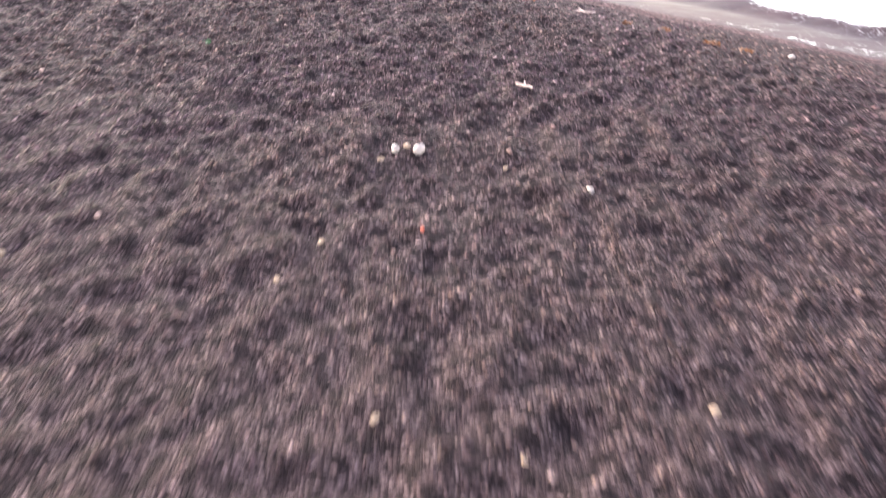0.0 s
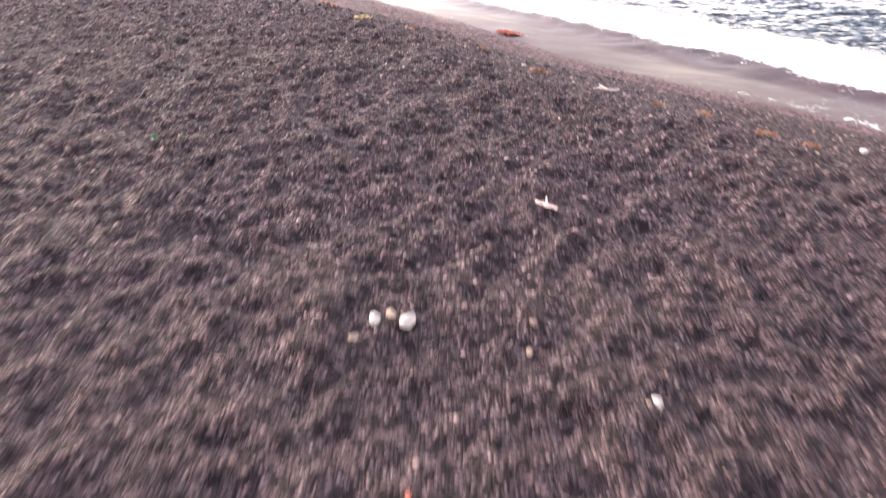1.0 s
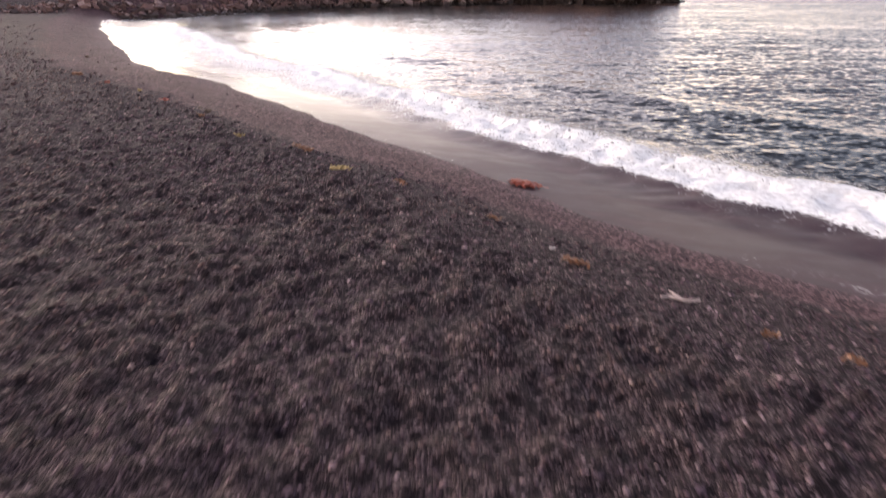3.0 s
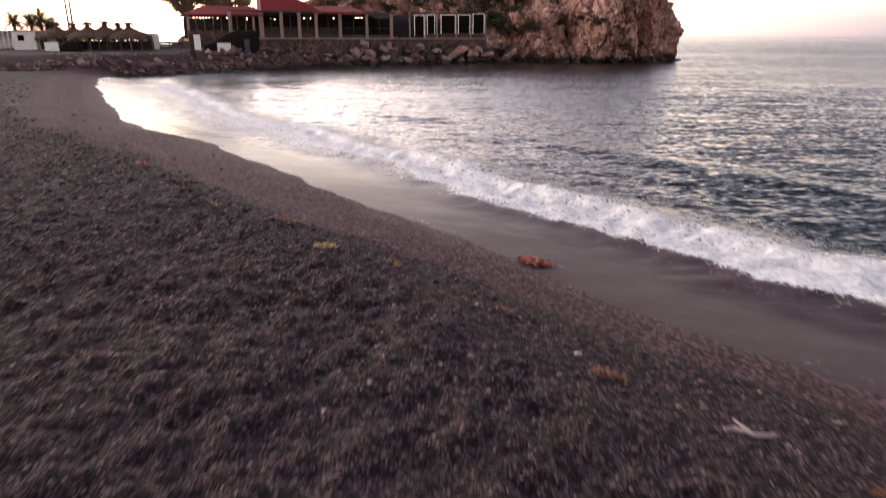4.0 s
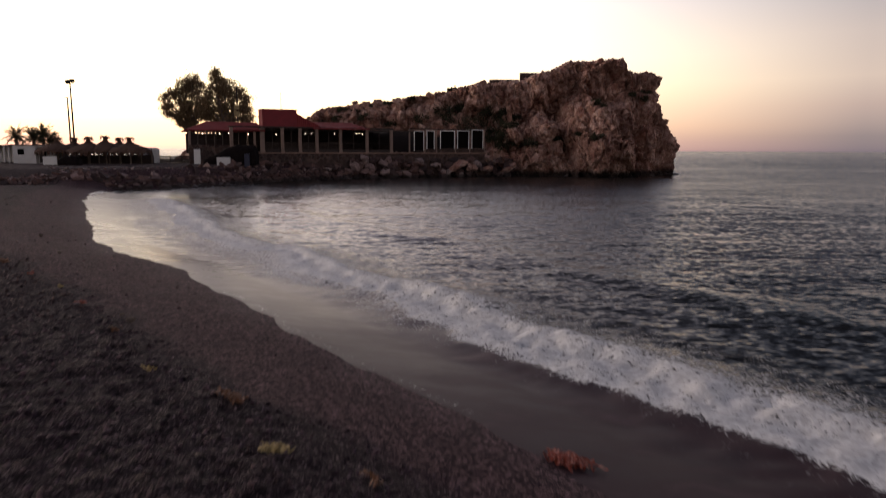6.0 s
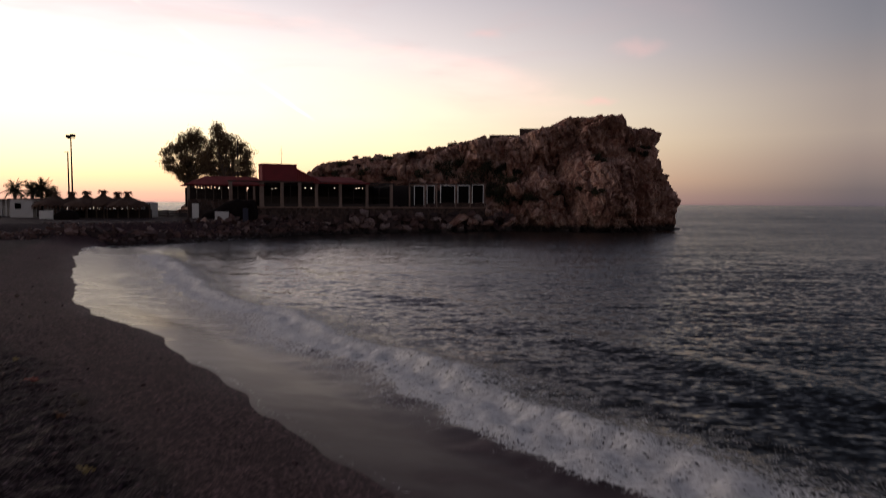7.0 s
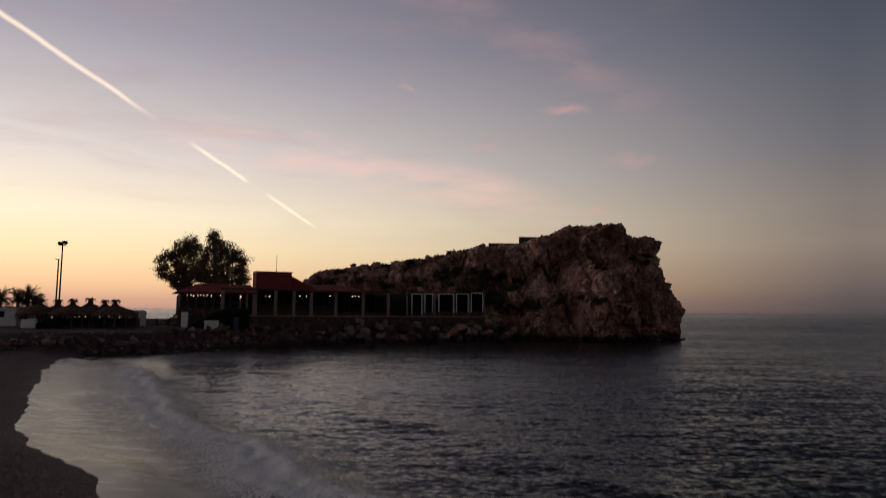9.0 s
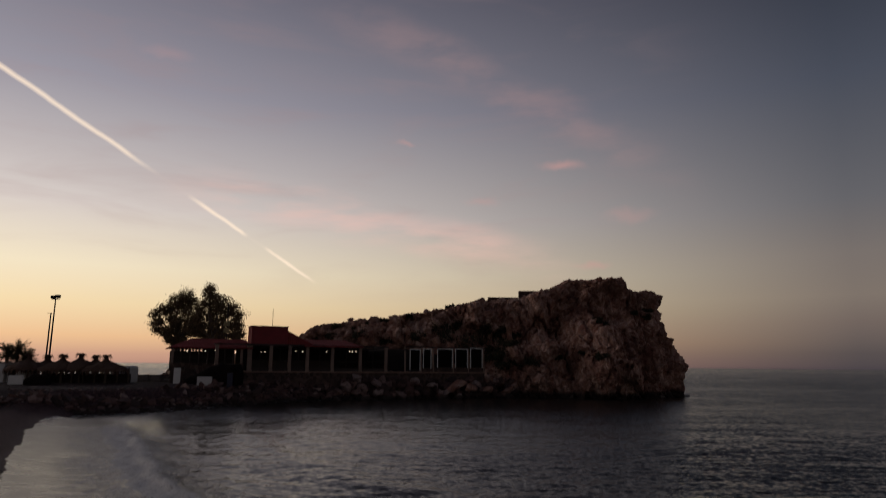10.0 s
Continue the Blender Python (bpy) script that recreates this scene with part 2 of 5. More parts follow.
def shade_sea(n):
    p = where(n)
    foam = n.put("ShaderNodeAttribute", attribute_name="foam").outputs["Fac"]
    shallow = n.put("ShaderNodeAttribute", attribute_name="shallow").outputs["Fac"]
    pw = n.put("ShaderNodeVectorMath", {0: p, 1: n.put("ShaderNodeVectorMath", {0: n.put("ShaderNodeTexNoise", {"Vector": p, "Scale": 1.1, "Detail": 3.0}).outputs[1], 3: 0.7}, operation="SCALE").outputs[0]}, operation="ADD").outputs[0]
    lace = n.put("ShaderNodeTexVoronoi", {"Vector": pw, "Scale": 8.5, "Randomness": 1.0}, feature="DISTANCE_TO_EDGE").outputs["Distance"]
    lace2 = n.put("ShaderNodeTexVoronoi", {"Vector": pw, "Scale": 24.0, "Randomness": 1.0}, feature="DISTANCE_TO_EDGE").outputs["Distance"]
    web = n.math("SUBTRACT", 1.0, n.math("ADD", n.math("MULTIPLY", lace, 1.5), n.math("MULTIPLY", lace2, 1.5)))
    cloud = n.noise(pw, 3.4, 8, 0.72)
    amount = n.math("ADD", n.math("MULTIPLY", web, 0.50), n.math("MULTIPLY", cloud, 0.70))
    mask = n.span(n.math("ADD", amount, n.math("MULTIPLY", n.math("SUBTRACT", foam, 1.0), 0.62)), 0.25, 0.41)
    mask = n.math("MULTIPLY", mask, n.span(foam, 0.02, 0.2))
    deep = n.mix(n.span(n.noise(p, 0.06, 3), 0.35, 0.65), (.010, .011, .012), (.014, .015, .014))
    wash = n.noise(n.stretch(pw, (0.6, 1.6, 1), (0, 0, radians(38))), 1.6, 6, 0.65)         # sand stirred up in trails
    body = n.mix(shallow, deep, n.ramp(wash, [(.3, (.037, .0220, .026)), (.55, (.054, .033, .0375)), (.75, (.095, .063, .069))]))
    white = n.mix(n.span(n.noise(pw, 11.0, 5, 0.65), 0.35, 0.65), (.66, .665, .655), (.93, .945, .93))
    colour = n.mix(n.math("MULTIPLY", mask, 0.97), body, white)
    # ripples: the surface is tilted by chop, wavelets and swell of three sizes
    def tilt(scale, stretch, turn, k, detail):
        c = n.put("ShaderNodeTexNoise", {"Vector": n.stretch(p, stretch, (0, 0, radians(turn))), "Scale": scale, "Detail": detail, "Roughness": 0.55, "Distortion": 0.3}).outputs[1]
        c = n.put("ShaderNodeVectorMath", {0: c, 1: (0.5, 0.5, 0.5)}, operation="SUBTRACT").outputs[0]
        return n.put("ShaderNodeVectorMath", {0: c, 1: (0.55 * k, k, 0.0)}, operation="MULTIPLY").outputs[0]
    def both(a, b):
        return n.put("ShaderNodeVectorMath", {0: a, 1: b}, operation="ADD").outputs[0]
    slope = both(both(tilt(7.5, (0.7, 1.7, 1), 20, 1.05, 4.0), tilt(2.7, (0.5, 2.1, 1), -14, 0.40, 4.0)), both(tilt(0.4, (0.35, 1.8, 1), 12, 0.20, 3.0), both(tilt(0.11, (0.35, 1.6, 1), 12, 0.12, 2.0), tilt(0.02, (0.3, 1.3, 1), 6, 0.12, 2.0))))
    quiet = n.span(shallow, 0.0, 0.4, 1.0, 0.03)
    shelter = n.span(n.dot(p, (1.0, -0.20, 0.0)), -13.0, 2.0, 0.42, 1.0)       # calmer in the lee of the headland
    nook = n.math("MULTIPLY", n.span(n.dot(p, (0, 1, 0)), 38, 58), n.span(n.dot(p, (1, 0, 0)), -4, -12))     # a breeze ruffles the inner corner
    shelter = n.math("MAXIMUM", shelter, n.math("MULTIPLY", nook, 0.85))
    lean = n.put("ShaderNodeCombineXYZ", {1: n.math("ADD", n.span(n.dot(p, (0, 1, 0)), 16, 120, -0.122, -0.150), n.span(n.dot(p, (0, 1, 0)), 140, 700, 0.0, 0.055))}).outputs[0]      # wavelets lean towards the beach
    slope = n.put("ShaderNodeVectorMath", {0: both(slope, lean), 3: n.math("MULTIPLY", shelter, quiet)}, operation="SCALE").outputs[0]
    flat = n.put("ShaderNodeNewGeometry").outputs["Normal"]
    n1 = n.put("ShaderNodeVectorMath", {0: both(flat, slope)}, operation="NORMALIZE").outputs[0]
    bubbles = n.noise(p, 24.0, 4, 0.7)
    n2 = bump(n, n.math("MULTIPLY", n.math("ADD", bubbles, amount), mask), 0.35, 0.05, n1)
    rough = n.math("ADD", n.math("MULTIPLY_ADD", n.math("MULTIPLY", shallow, n.span(wash, 0.3, 0.7, 0.85, 1.2)), n.span(n.put("ShaderNodeSeparateXYZ", {0: p}).outputs[1], 13, 24, 0.46, 0.22), n.span(n.dot(p, (0, 1, 0)), 30, 60, 0.06, 0.20)), n.math("MULTIPLY", mask, 0.6))
    return {"Base Color": colour, "Roughness": rough, "IOR": 1.33, "Specular IOR Level": n.math("ADD", n.span(shallow, 0.1, 0.6, 0.25, 0.0), n.math("MULTIPLY", n.span(shallow, 0.1, 0.6), n.span(n.dot(p, (0, 1, 0)), 11, 24, 0.18, 0.5))), "Normal": n2}


def shade_cliff(n):
    p = where(n)
    big, mid, fine = n.noise(p, 0.22, 7, 0.62), n.noise(p, 1.3, 7, 0.65, 0.3), n.noise(p, 6.0, 6, 0.7)
    c = n.ramp(n.math("ADD", n.math("MULTIPLY", big, 0.45), n.math("MULTIPLY", mid, 0.55)),
               [(.30, (.060, .030, .022)), (.40, (.17, .090, .066)), (.47, (.31, .185, .138)), (.54, (.46, .32, .255)), (.63, (.66, .53, .46))])
    streak = n.noise(n.stretch(p, (1.0, 1.0, 0.4)), 0.8, 5, 0.6)
    c = n.mix(n.span(streak, 0.48, 0.68, 0, 0.6), c, (.34, .160, .122))
    c = n.mix(n.span(n.noise(n.stretch(p, (1.3, 1.3, 0.3)), 0.7, 6), 0.56, 0.70, 0, 0.6), c, (.66, .52, .44))
    cracks = n.put("ShaderNodeTexVoronoi", {"Vector": n.stretch(p, (1, 1, 0.55)), "Scale": 0.9, "Randomness": 1.0}, feature="DISTANCE_TO_EDGE").outputs["Distance"]
    z = n.put("ShaderNodeSeparateXYZ", {0: p}).outputs[2]
    c = n.mix(1.0, c, (1.02, .92, .92), "MULTIPLY")
    tide = n.span(n.math("ADD", z, n.math("MULTIPLY", mid, 0.8)), 1.35, 0.75)      # weed and wet stone at the waterline
    c = n.mix(n.math("MULTIPLY", tide, 0.93), c, (.018, .014, .012))
    h = n.math("ADD", n.math("MULTIPLY", mid, 0.6), n.math("ADD", n.math("MULTIPLY", fine, 0.14), n.math("MULTIPLY", n.span(cracks, 0, 0.12), 0.35)))
    return {"Base Color": c, "Roughness": n.span(tide, 0, 1, 0.92, 0.5), "Normal": bump(n, h, 0.9, 0.45)}


def shade_boulder(n):
    p = where(n)
    pick = n.put("ShaderNodeObjectInfo").outputs["Random"]
    mid, fine = n.noise(p, 1.6, 6, 0.65), n.noise(p, 9.0, 5, 0.7)
    base = n.ramp(pick, [(0, (.045, .026, .026)), (.3, (.11, .057, .050)), (.5, (.20, .105, .090)), (.7, (.09, .058, .058)), (.88, (.25, .155, .14)), (1, (.46, .35, .33))])
    c = n.mix(n.span(mid, 0.3, 0.7, 0.0, 0.7), base, n.mix(0.5, base, (.05, .035, .03)))
    z = n.put("ShaderNodeSeparateXYZ", {0: p}).outputs[2]
    tide = n.span(n.math("ADD", z, n.math("MULTIPLY", mid, 0.5)), 0.75, 0.4)
    c = n.mix(n.math("MULTIPLY", tide, 0.85), c, (.02, .016, .014))
    return {"Base Color": c, "Roughness": n.span(tide, 0, 1, 0.9, 0.45), "Normal": bump(n, n.math("ADD", mid, n.math("MULTIPLY", fine, 0.4)), 0.8, 0.15)}


def shade_rubble(n):
    geo = n.put("ShaderNodeNewGeometry")
    p = geo.outputs["Position"]
    base = n.ramp(geo.outputs["Random Per Island"], [(0, (.035, .021, .021)), (.4, (.09, .048, .043)), (.7, (.16, .085, .074)), (.9, (.24, .15, .135)), (1, (.44, .34, .32))])
    c = n.mix(n.span(n.noise(p, 7.0, 5, 0.65), 0.35, 0.7, 0, 0.6), base, (.06, .042, .038))
    tide = n.span(n.math("ADD", n.put("ShaderNodeSeparateXYZ", {0: p}).outputs[2], n.math("MULTIPLY", n.noise(p, 1.6, 4), 0.5)), 0.75, 0.4)
    c = n.mix(n.math("MULTIPLY", tide, 0.85), c, (.02, .016, .014))
    return {"Base Color": c, "Roughness": 0.9, "Normal": bump(n, n.noise(p, 12.0, 5), 0.6, 0.06)}


def shade_thatch(n):
    p = local(n)
    strands = n.noise(n.stretch(p, (1, 1, 0.12)), 26.0, 5, 0.7)
    c = n.ramp(strands, [(.25, (.034, .018, .014)), (.5, (.100, .054, .038)), (.75, (.19, .112, .078))])
    return {"Base Color": c, "Roughness": 0.95, "Normal": bump(n, strands, 0.8, 0.06)}


def shade_tiles(n):
    p = local(n)
    rows = n.put("ShaderNodeTexWave", {"Vector": p, "Scale": 1.6, "Distortion": 0.6, "Detail": 2.0}, bands_direction="X").outputs["Fac"]
    age = n.noise(p, 0.9, 5)
    c = n.mix(n.span(age, 0.35, 0.7, 0, 0.7), (.26, .042, .046), (.18, .030, .030))
    c = n.mix(n.math("MULTIPLY", n.noise(p, 14.0, 4), 0.35), c, (.13, .035, .03))
    return {"Base Color": c, "Roughness": 0.9, "Specular IOR Level": 0.15, "Normal": bump(n, rows, 0.5, 0.06)}


def shade_masonry(n):
    p = local(n)
    cell = n.put("ShaderNodeTexVoronoi", {"Vector": p, "Scale": 3.2, "Randomness": 0.9})
    edge = n.put("ShaderNodeTexVoronoi", {"Vector": p, "Scale": 3.2, "Randomness": 0.9}, feature="DISTANCE_TO_EDGE").outputs["Distance"]
    t = n.put("ShaderNodeSeparateColor", {0: cell.outputs["Color"]}).outputs[1]
    c = n.ramp(t, [(0, (.032, .017, .013)), (.5, (.070, .038, .030)), (1, (.13, .076, .062))])
    c = n.mix(n.span(edge, 0.06, 0.0), c, (.10, .085, .078))
    c = n.mix(n.span(n.noise(p, 0.5, 6, 0.65), 0.4, 0.65, 0, 0.75), c, (.045, .028, .024))
    return {"Base Color": c, "Roughness": 0.9, "Normal": bump(n, n.span(edge, 0, 0.09), 0.6, 0.05)}


def leafy(name, stops):
    """Thin leaves: part of the light comes through them."""
    m = bpy.data.materials.new(name)
    m.use_nodes = True
    n = Nodes(m.node_tree)
    pick = n.put("ShaderNodeNewGeometry").outputs["Random Per Island"]
    c = n.mix(n.math("MULTIPLY", n.noise(where(n), 1.2, 3), 0.5), n.ramp(pick, stops), (.045, .045, .020))
    gloss = n.put("ShaderNodeBsdfPrincipled", {"Base Color": c, "Roughness": 0.65})
    thin = n.put("ShaderNodeBsdfTranslucent", {"Color": c})
    both = n.put("ShaderNodeMixShader", {0: 0.4, 1: gloss.outputs[0], 2: thin.outputs[0]})
    n.put("ShaderNodeOutputMaterial", {0: both.outputs[0]})
    return m


def glowing(name, colour, strength):
    return material(name, lambda n: {"Base Color": (.8, .8, .8), "Emission Color": colour, "Emission Strength": strength})


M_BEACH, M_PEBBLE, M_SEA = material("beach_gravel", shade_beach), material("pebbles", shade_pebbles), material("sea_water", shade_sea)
M_CLIFF, M_BOULDER = material("limestone_cliff", shade_cliff), material("boulder_stone", shade_boulder)
M_THATCH, M_TILE, M_STONE = material("dry_thatch", shade_thatch), material("red_roof_tiles", shade_tiles), material("rubble_masonry", shade_masonry)
M_LEAF = leafy("eucalyptus_leaves", [(0, (.13, .085, .045)), (.5, (.22, .145, .078)), (1, (.33, .22, .125))])
M_SCRUB = leafy("scrub_leaves", [(0, (.022, .026, .014)), (.6, (.045, .045, .022)), (1, (.08, .07, .035))])
M_PALM = leafy("palm_fronds", [(0, (.030, .036, .016)), (.6, (.06, .06, .028)), (1, (.09, .075, .04))])
M_BARK = plain("grey_brown_bark", (.13, .10, .08), 0.9, 0.4, 4.0, 0.8)
M_RED = plain("red_painted_wall", (.20, .014, .021), 0.7, 0.2, 1.2)
M_WHITE = plain("white_paint", (.72, .71, .69), 0.5, 0.1, 1.5)
M_RENDER = plain("whitewashed_render", (.62, .61, .60), 0.8, 0.18, 1.1)
M_RUBBLE = material("broken_stone", shade_rubble)
M_PILLAR = plain("weathered_render", (.235, .165, .135), 0.85, 0.25, 1.6)
M_DARK = plain("dark_timber", (.034, .022, .019), 0.75, 0.35, 3.0)
# near-black base colour stands in for the shade inside the open rooms
M_INSIDE = plain("interior_shade_tone", (.022, .014, .013), 0.85, 0.2, 1.0)
M_METAL = plain("weathered_steel", (.030, .029, .030), 0.9, 0.15, 4.0, 0.1, 0.0, 40.0, 0.1)
M_TARP = plain("dark_tarpaulin", (.012, .0085, .0085), 0.95, 0.4, 2.2, 0.6, 0.0, 40.0, 0.08)
M_BLUE = plain("blue_plastic", (0.009, 0.013, 0.041), 0.5, 0.2)
M_YELLOW = plain("faded_yellow_board", (.26, .21, .10), 0.6, 0.15)
M_CLAY = plain("terrace_slab", (.24, .15, .115), 0.85, 0.3, 1.2)
M_GLASS = material("dark_glass", lambda n: {"Base Color": (.004, .003, .003), "Roughness": n.span(n.noise(local(n), 3.0, 3), 0.3, 0.7, 0.05, 0.14), "IOR": 1.35, "Specular IOR Level": 0.03})
M_BULB = glowing("lit_bulb", (1.0, 0.80, 0.55, 1), 1.6)
M_KELP = plain("red_seaweed", (.32, .062, .030), 0.5, 0.45, 18.0, 0.5)
M_ORANGE = plain("orange_seaweed", (.17, .070, .028), 0.6, 0.4, 18.0, 0.5)
M_STRAW = plain("yellow_dry_weed", (.42, .32, .14), 0.8, 0.3, 20.0, 0.5)
M_DRIFT = plain("bleached_driftwood", (.36, .29, .275), 0.8, 0.2, 12.0, 0.5)
M_PALE = plain("pale_stone", (.36, .325, .31), 0.7, 0.15, 14.0, 0.3)
M_TAN = plain("tan_stone", (.30, .225, .165), 0.75, 0.2, 14.0, 0.3)
M_GREEN = plain("green_plastic", (.045, .13, .06), 0.45, 0.15)


# ---------------------------------------------------------------- mesh helpers
def finish(bm, name, mat, smooth=False):
    me = bpy.data.meshes.new(name)
    bm.to_mesh(me)
    bm.free()
    me.materials.append(mat)
    if smooth:
        me.polygons.foreach_set("use_smooth", [True] * len(me.polygons))
    return me


def part(name, bm, mat, parent, label="", smooth=False):
    ob = new(name, finish(bm, name, mat, smooth))
    ob.parent = parent
    return tagged(ob, label)


def share(name, me, parent, m):
    ob = new(name, me)
    ob.parent = parent
    ob.matrix_basis = m
    return ob


def thing(name, m, label, category, group="", kind=""):
    ob = new(name)
    ob.matrix_basis = m
    return tagged(ob, label, category, group, kind)


def box(bm, lo, hi, bevel=0.0, turn=None):
    lo, hi = Vector(lo), Vector(hi)
    made = bmesh.ops.create_cube(bm, size=1.0)["verts"]
    m = Matrix.Translation((lo + hi) / 2) @ Matrix.Diagonal((*(hi - lo), 1))
    bmesh.ops.transform(bm, matrix=(turn @ m) if turn else m, verts=made)
    if bevel:
        edges = list({e for v in made for e in v.link_edges})
        bmesh.ops.bevel(bm, geom=edges, offset=bevel, segments=1, affect="EDGES")
    return bm


def boxed(lo, hi, bevel=0.02):
    return box(bmesh.new(), lo, hi, bevel)


def tube(bm, a, b, r0, r1, sides=8):
    a, b = Vector(a), Vector(b)
    m = Matrix.Translation((a + b) / 2) @ (b - a).to_track_quat("Z", "Y").to_matrix().to_4x4()
    bmesh.ops.create_cone(bm, cap_ends=True, segments=sides, radius1=r0, radius2=r1, depth=(b - a).length, matrix=m)
    return bm


def lump(bm, at, size, rough, seed, sub=2, turn=None, planes=9, cut=(0.55, 0.85)):
    """A knobbly stone: a ball squeezed, cut into planes and roughened."""
    made = bmesh.ops.create_icosphere(bm, subdivisions=sub, radius=1.0)["verts"]
    rng = random.Random(seed)
    cuts = [(Vector((rng.gauss(0, 1), rng.gauss(0, 1), rng.gauss(0, 1))).normalized(), rng.uniform(*cut)) for _ in range(planes)]
    off = Vector((seed * 3.7 % 91, seed * 1.3 % 57, seed * 2.1 % 73))
    for v in made:
        p = v.co.copy()
        for d, k in cuts:
            over = p.dot(d) - k
            if over > 0:
                p -= d * over * 0.97
        p *= 1 + rough * noise.noise(p * 1.6 + off)
        v.co = Vector((p.x * size[0], p.y * size[1], p.z * size[2]))
    m = Matrix.Translation(at)
    if turn:
        m = m @ turn
    bmesh.ops.transform(bm, matrix=m, verts=made)
    return bm


def mesh_from(name, verts, faces, mat, smooth=True, attrs=()):
    """A mesh from arrays: corners and quads or triangles."""
    me = bpy.data.meshes.new(name)
    verts, faces = np.asarray(verts, np.float32), np.asarray(faces, np.int32)
    k = faces.shape[1]
    me.vertices.add(len(verts))
    me.vertices.foreach_set("co", verts.ravel())
    me.loops.add(faces.size)
    me.loops.foreach_set("vertex_index", faces.ravel())
    me.polygons.add(len(faces))
    me.polygons.foreach_set("loop_start", np.arange(0, faces.size, k, dtype=np.int32))
    me.polygons.foreach_set("use_smooth", np.full(len(faces), smooth))
    me.update(calc_edges=True)
    for key, values in dict(attrs).items():
        me.attributes.new(key, "FLOAT", "POINT").data.foreach_set("value", np.asarray(values, np.float32))
    me.materials.append(mat)
    return me


# ---------------------------------------------------------------- the lie of the land
from functools import lru_cache


# Water's edge round the land: behind the camera, along the bay, under the restaurant, round the headland, and off along the far shore.
COAST = np.array([(160, -420), (60, -90), (25, -25), (14, -4), (8.8, 3.5), (6.0, 7.35), (4.0, 9.5), (2.9, 10.6), (1.75, 11.8), (1.02, 13.0), (0.3, 14.2), (-1.18, 16.0),
                  (-3.08, 18.7), (-4.9, 21.0), (-6.7, 23.5), (-8.6, 25.3), (-10.4, 27.3), (-12.3, 30.8), (-14.6, 34.8), (-17.2, 39.6), (-19.4, 43.8), (-21.6, 49.0),
                  (-22.4, 54.0), (-19.6, 56.2), (-17.6, 61), (-15.8, 66.5), (-12.8, 72), (-8.6, 76), (-3, 79.5), (4, 83.2), (12, 85), (20, 84.5), (25, 88), (27.5, 91),
                  (26, 98), (12, 103), (-14, 106), (-40, 112), (-90, 128), (-420, 220), (-700, 200), (-700, -420)], float)


def coast_distance(x, y):
    """Metres from the water's edge, over water positive, over land negative."""
    x, y = np.broadcast_arrays(x, y)
    best, inside = np.full(x.shape, 1e9), np.zeros(x.shape, bool)
    for (ax, ay), (bx, by) in zip(COAST, np.roll(COAST, -1, 0)):
        dx, dy = bx - ax, by - ay
        t = np.clip(((x - ax) * dx + (y - ay) * dy) / (dx * dx + dy * dy), 0, 1)
        best = np.minimum(best, np.hypot(x - ax - t * dx, y - ay - t * dy))
        if dy:
            inside ^= ((ay > y) != (by > y)) & (x < dx * (y - ay) / dy + ax)
    return np.where(inside, -best, best)


@lru_cache(None)
def noise_table(seed):
    return np.random.RandomState(seed).uniform(-1, 1, (256, 256))


def soft_noise(x, y, scale, seed):
    """Smooth value noise on a lattice, -1 to 1."""
    table = noise_table(seed)
    u, v = x / scale + 1000, y / scale + 1000
    i, j = np.floor(u).astype(int), np.floor(v).astype(int)
    f, g = u - i, v - j
    f, g = f * f * (3 - 2 * f), g * g * (3 - 2 * g)
    a, b = table[i % 256, j % 256], table[(i + 1) % 256, j % 256]
    c, d = table[i % 256, (j + 1) % 256], table[(i + 1) % 256, (j + 1) % 256]
    return (a * (1 - f) + b * f) * (1 - g) + (c * (1 - f) + d * f) * g


def land_height(x, y, s=None):
    s = coast_distance(x, y) if s is None else s
    s = s + 0.22 * soft_noise(x, y, 1.6, 3) * np.clip(1 - np.abs(s) / 6, 0, 1) * np.clip((-s - 0.5) / 1.0, 0, 1)
    beach = np.interp(-s, [-40, -6, -3, 0, 1.0, 1.9, 2.3, 5, 8, 20, 40, 90, 300], [-6, -0.75, -0.24, 0.17, 0.33, 0.46, 0.54, 0.66, 0.74, 0.95, 1.25, 1.8, 6])
    bank = np.interp(-s, [-40, -4, 0, 1.5, 2.5, 5, 9, 20, 300], [-6, -1.4, -0.2, 0.8, 1.4, 1.52, 1.58, 1.62, 6])
    k = np.clip((y - 50.5 - 0.22 * np.clip(x + 26, -20, 0)) / 3.5, 0, 1) * np.clip((x + 60) / 12, 0, 1)
    z = beach * (1 - k) + bank * k
    dry = np.clip((-s - 1.6) / 0.9, 0, 1)
    near = np.clip(1 - np.hypot(x, y - 8) / 30, 0, 1)
    z = z + dry * (0.020 * soft_noise(x, y, 0.75, 11) + 0.05 * soft_noise(x, y, 3.4, 12)) + dry * near * (0.018 * soft_noise(x, y, 0.29, 17) + 0.048 * soft_noise(x, y, 0.14, 14) + 0.018 * soft_noise(x, y, 0.09, 15))
    return z + (1 - dry) * 0.012 * soft_noise(x, y, 1.1, 16) * np.clip(-s - 0.2, 0, 1)


def steps(*spans):
    """Grid lines: (from, to, spacing at the start, spacing at the end) pieces."""
    out = []
    for a, b, h0, h1 in spans:
        x = a
        while x < b - 1e-6:
            out.append(x)
            x += h0 + (h1 - h0) * (x - a) / (b - a)
    return np.array(out + [spans[-1][1]])


def grid(xs, ys):
    x, y = np.meshgrid(xs, ys)
    i = np.arange(x.size).reshape(x.shape)
    faces = np.stack([i[:-1, :-1], i[:-1, 1:], i[1:, 1:], i[1:, :-1]], -1).reshape(-1, 4)
    return x.ravel(), y.ravel(), faces


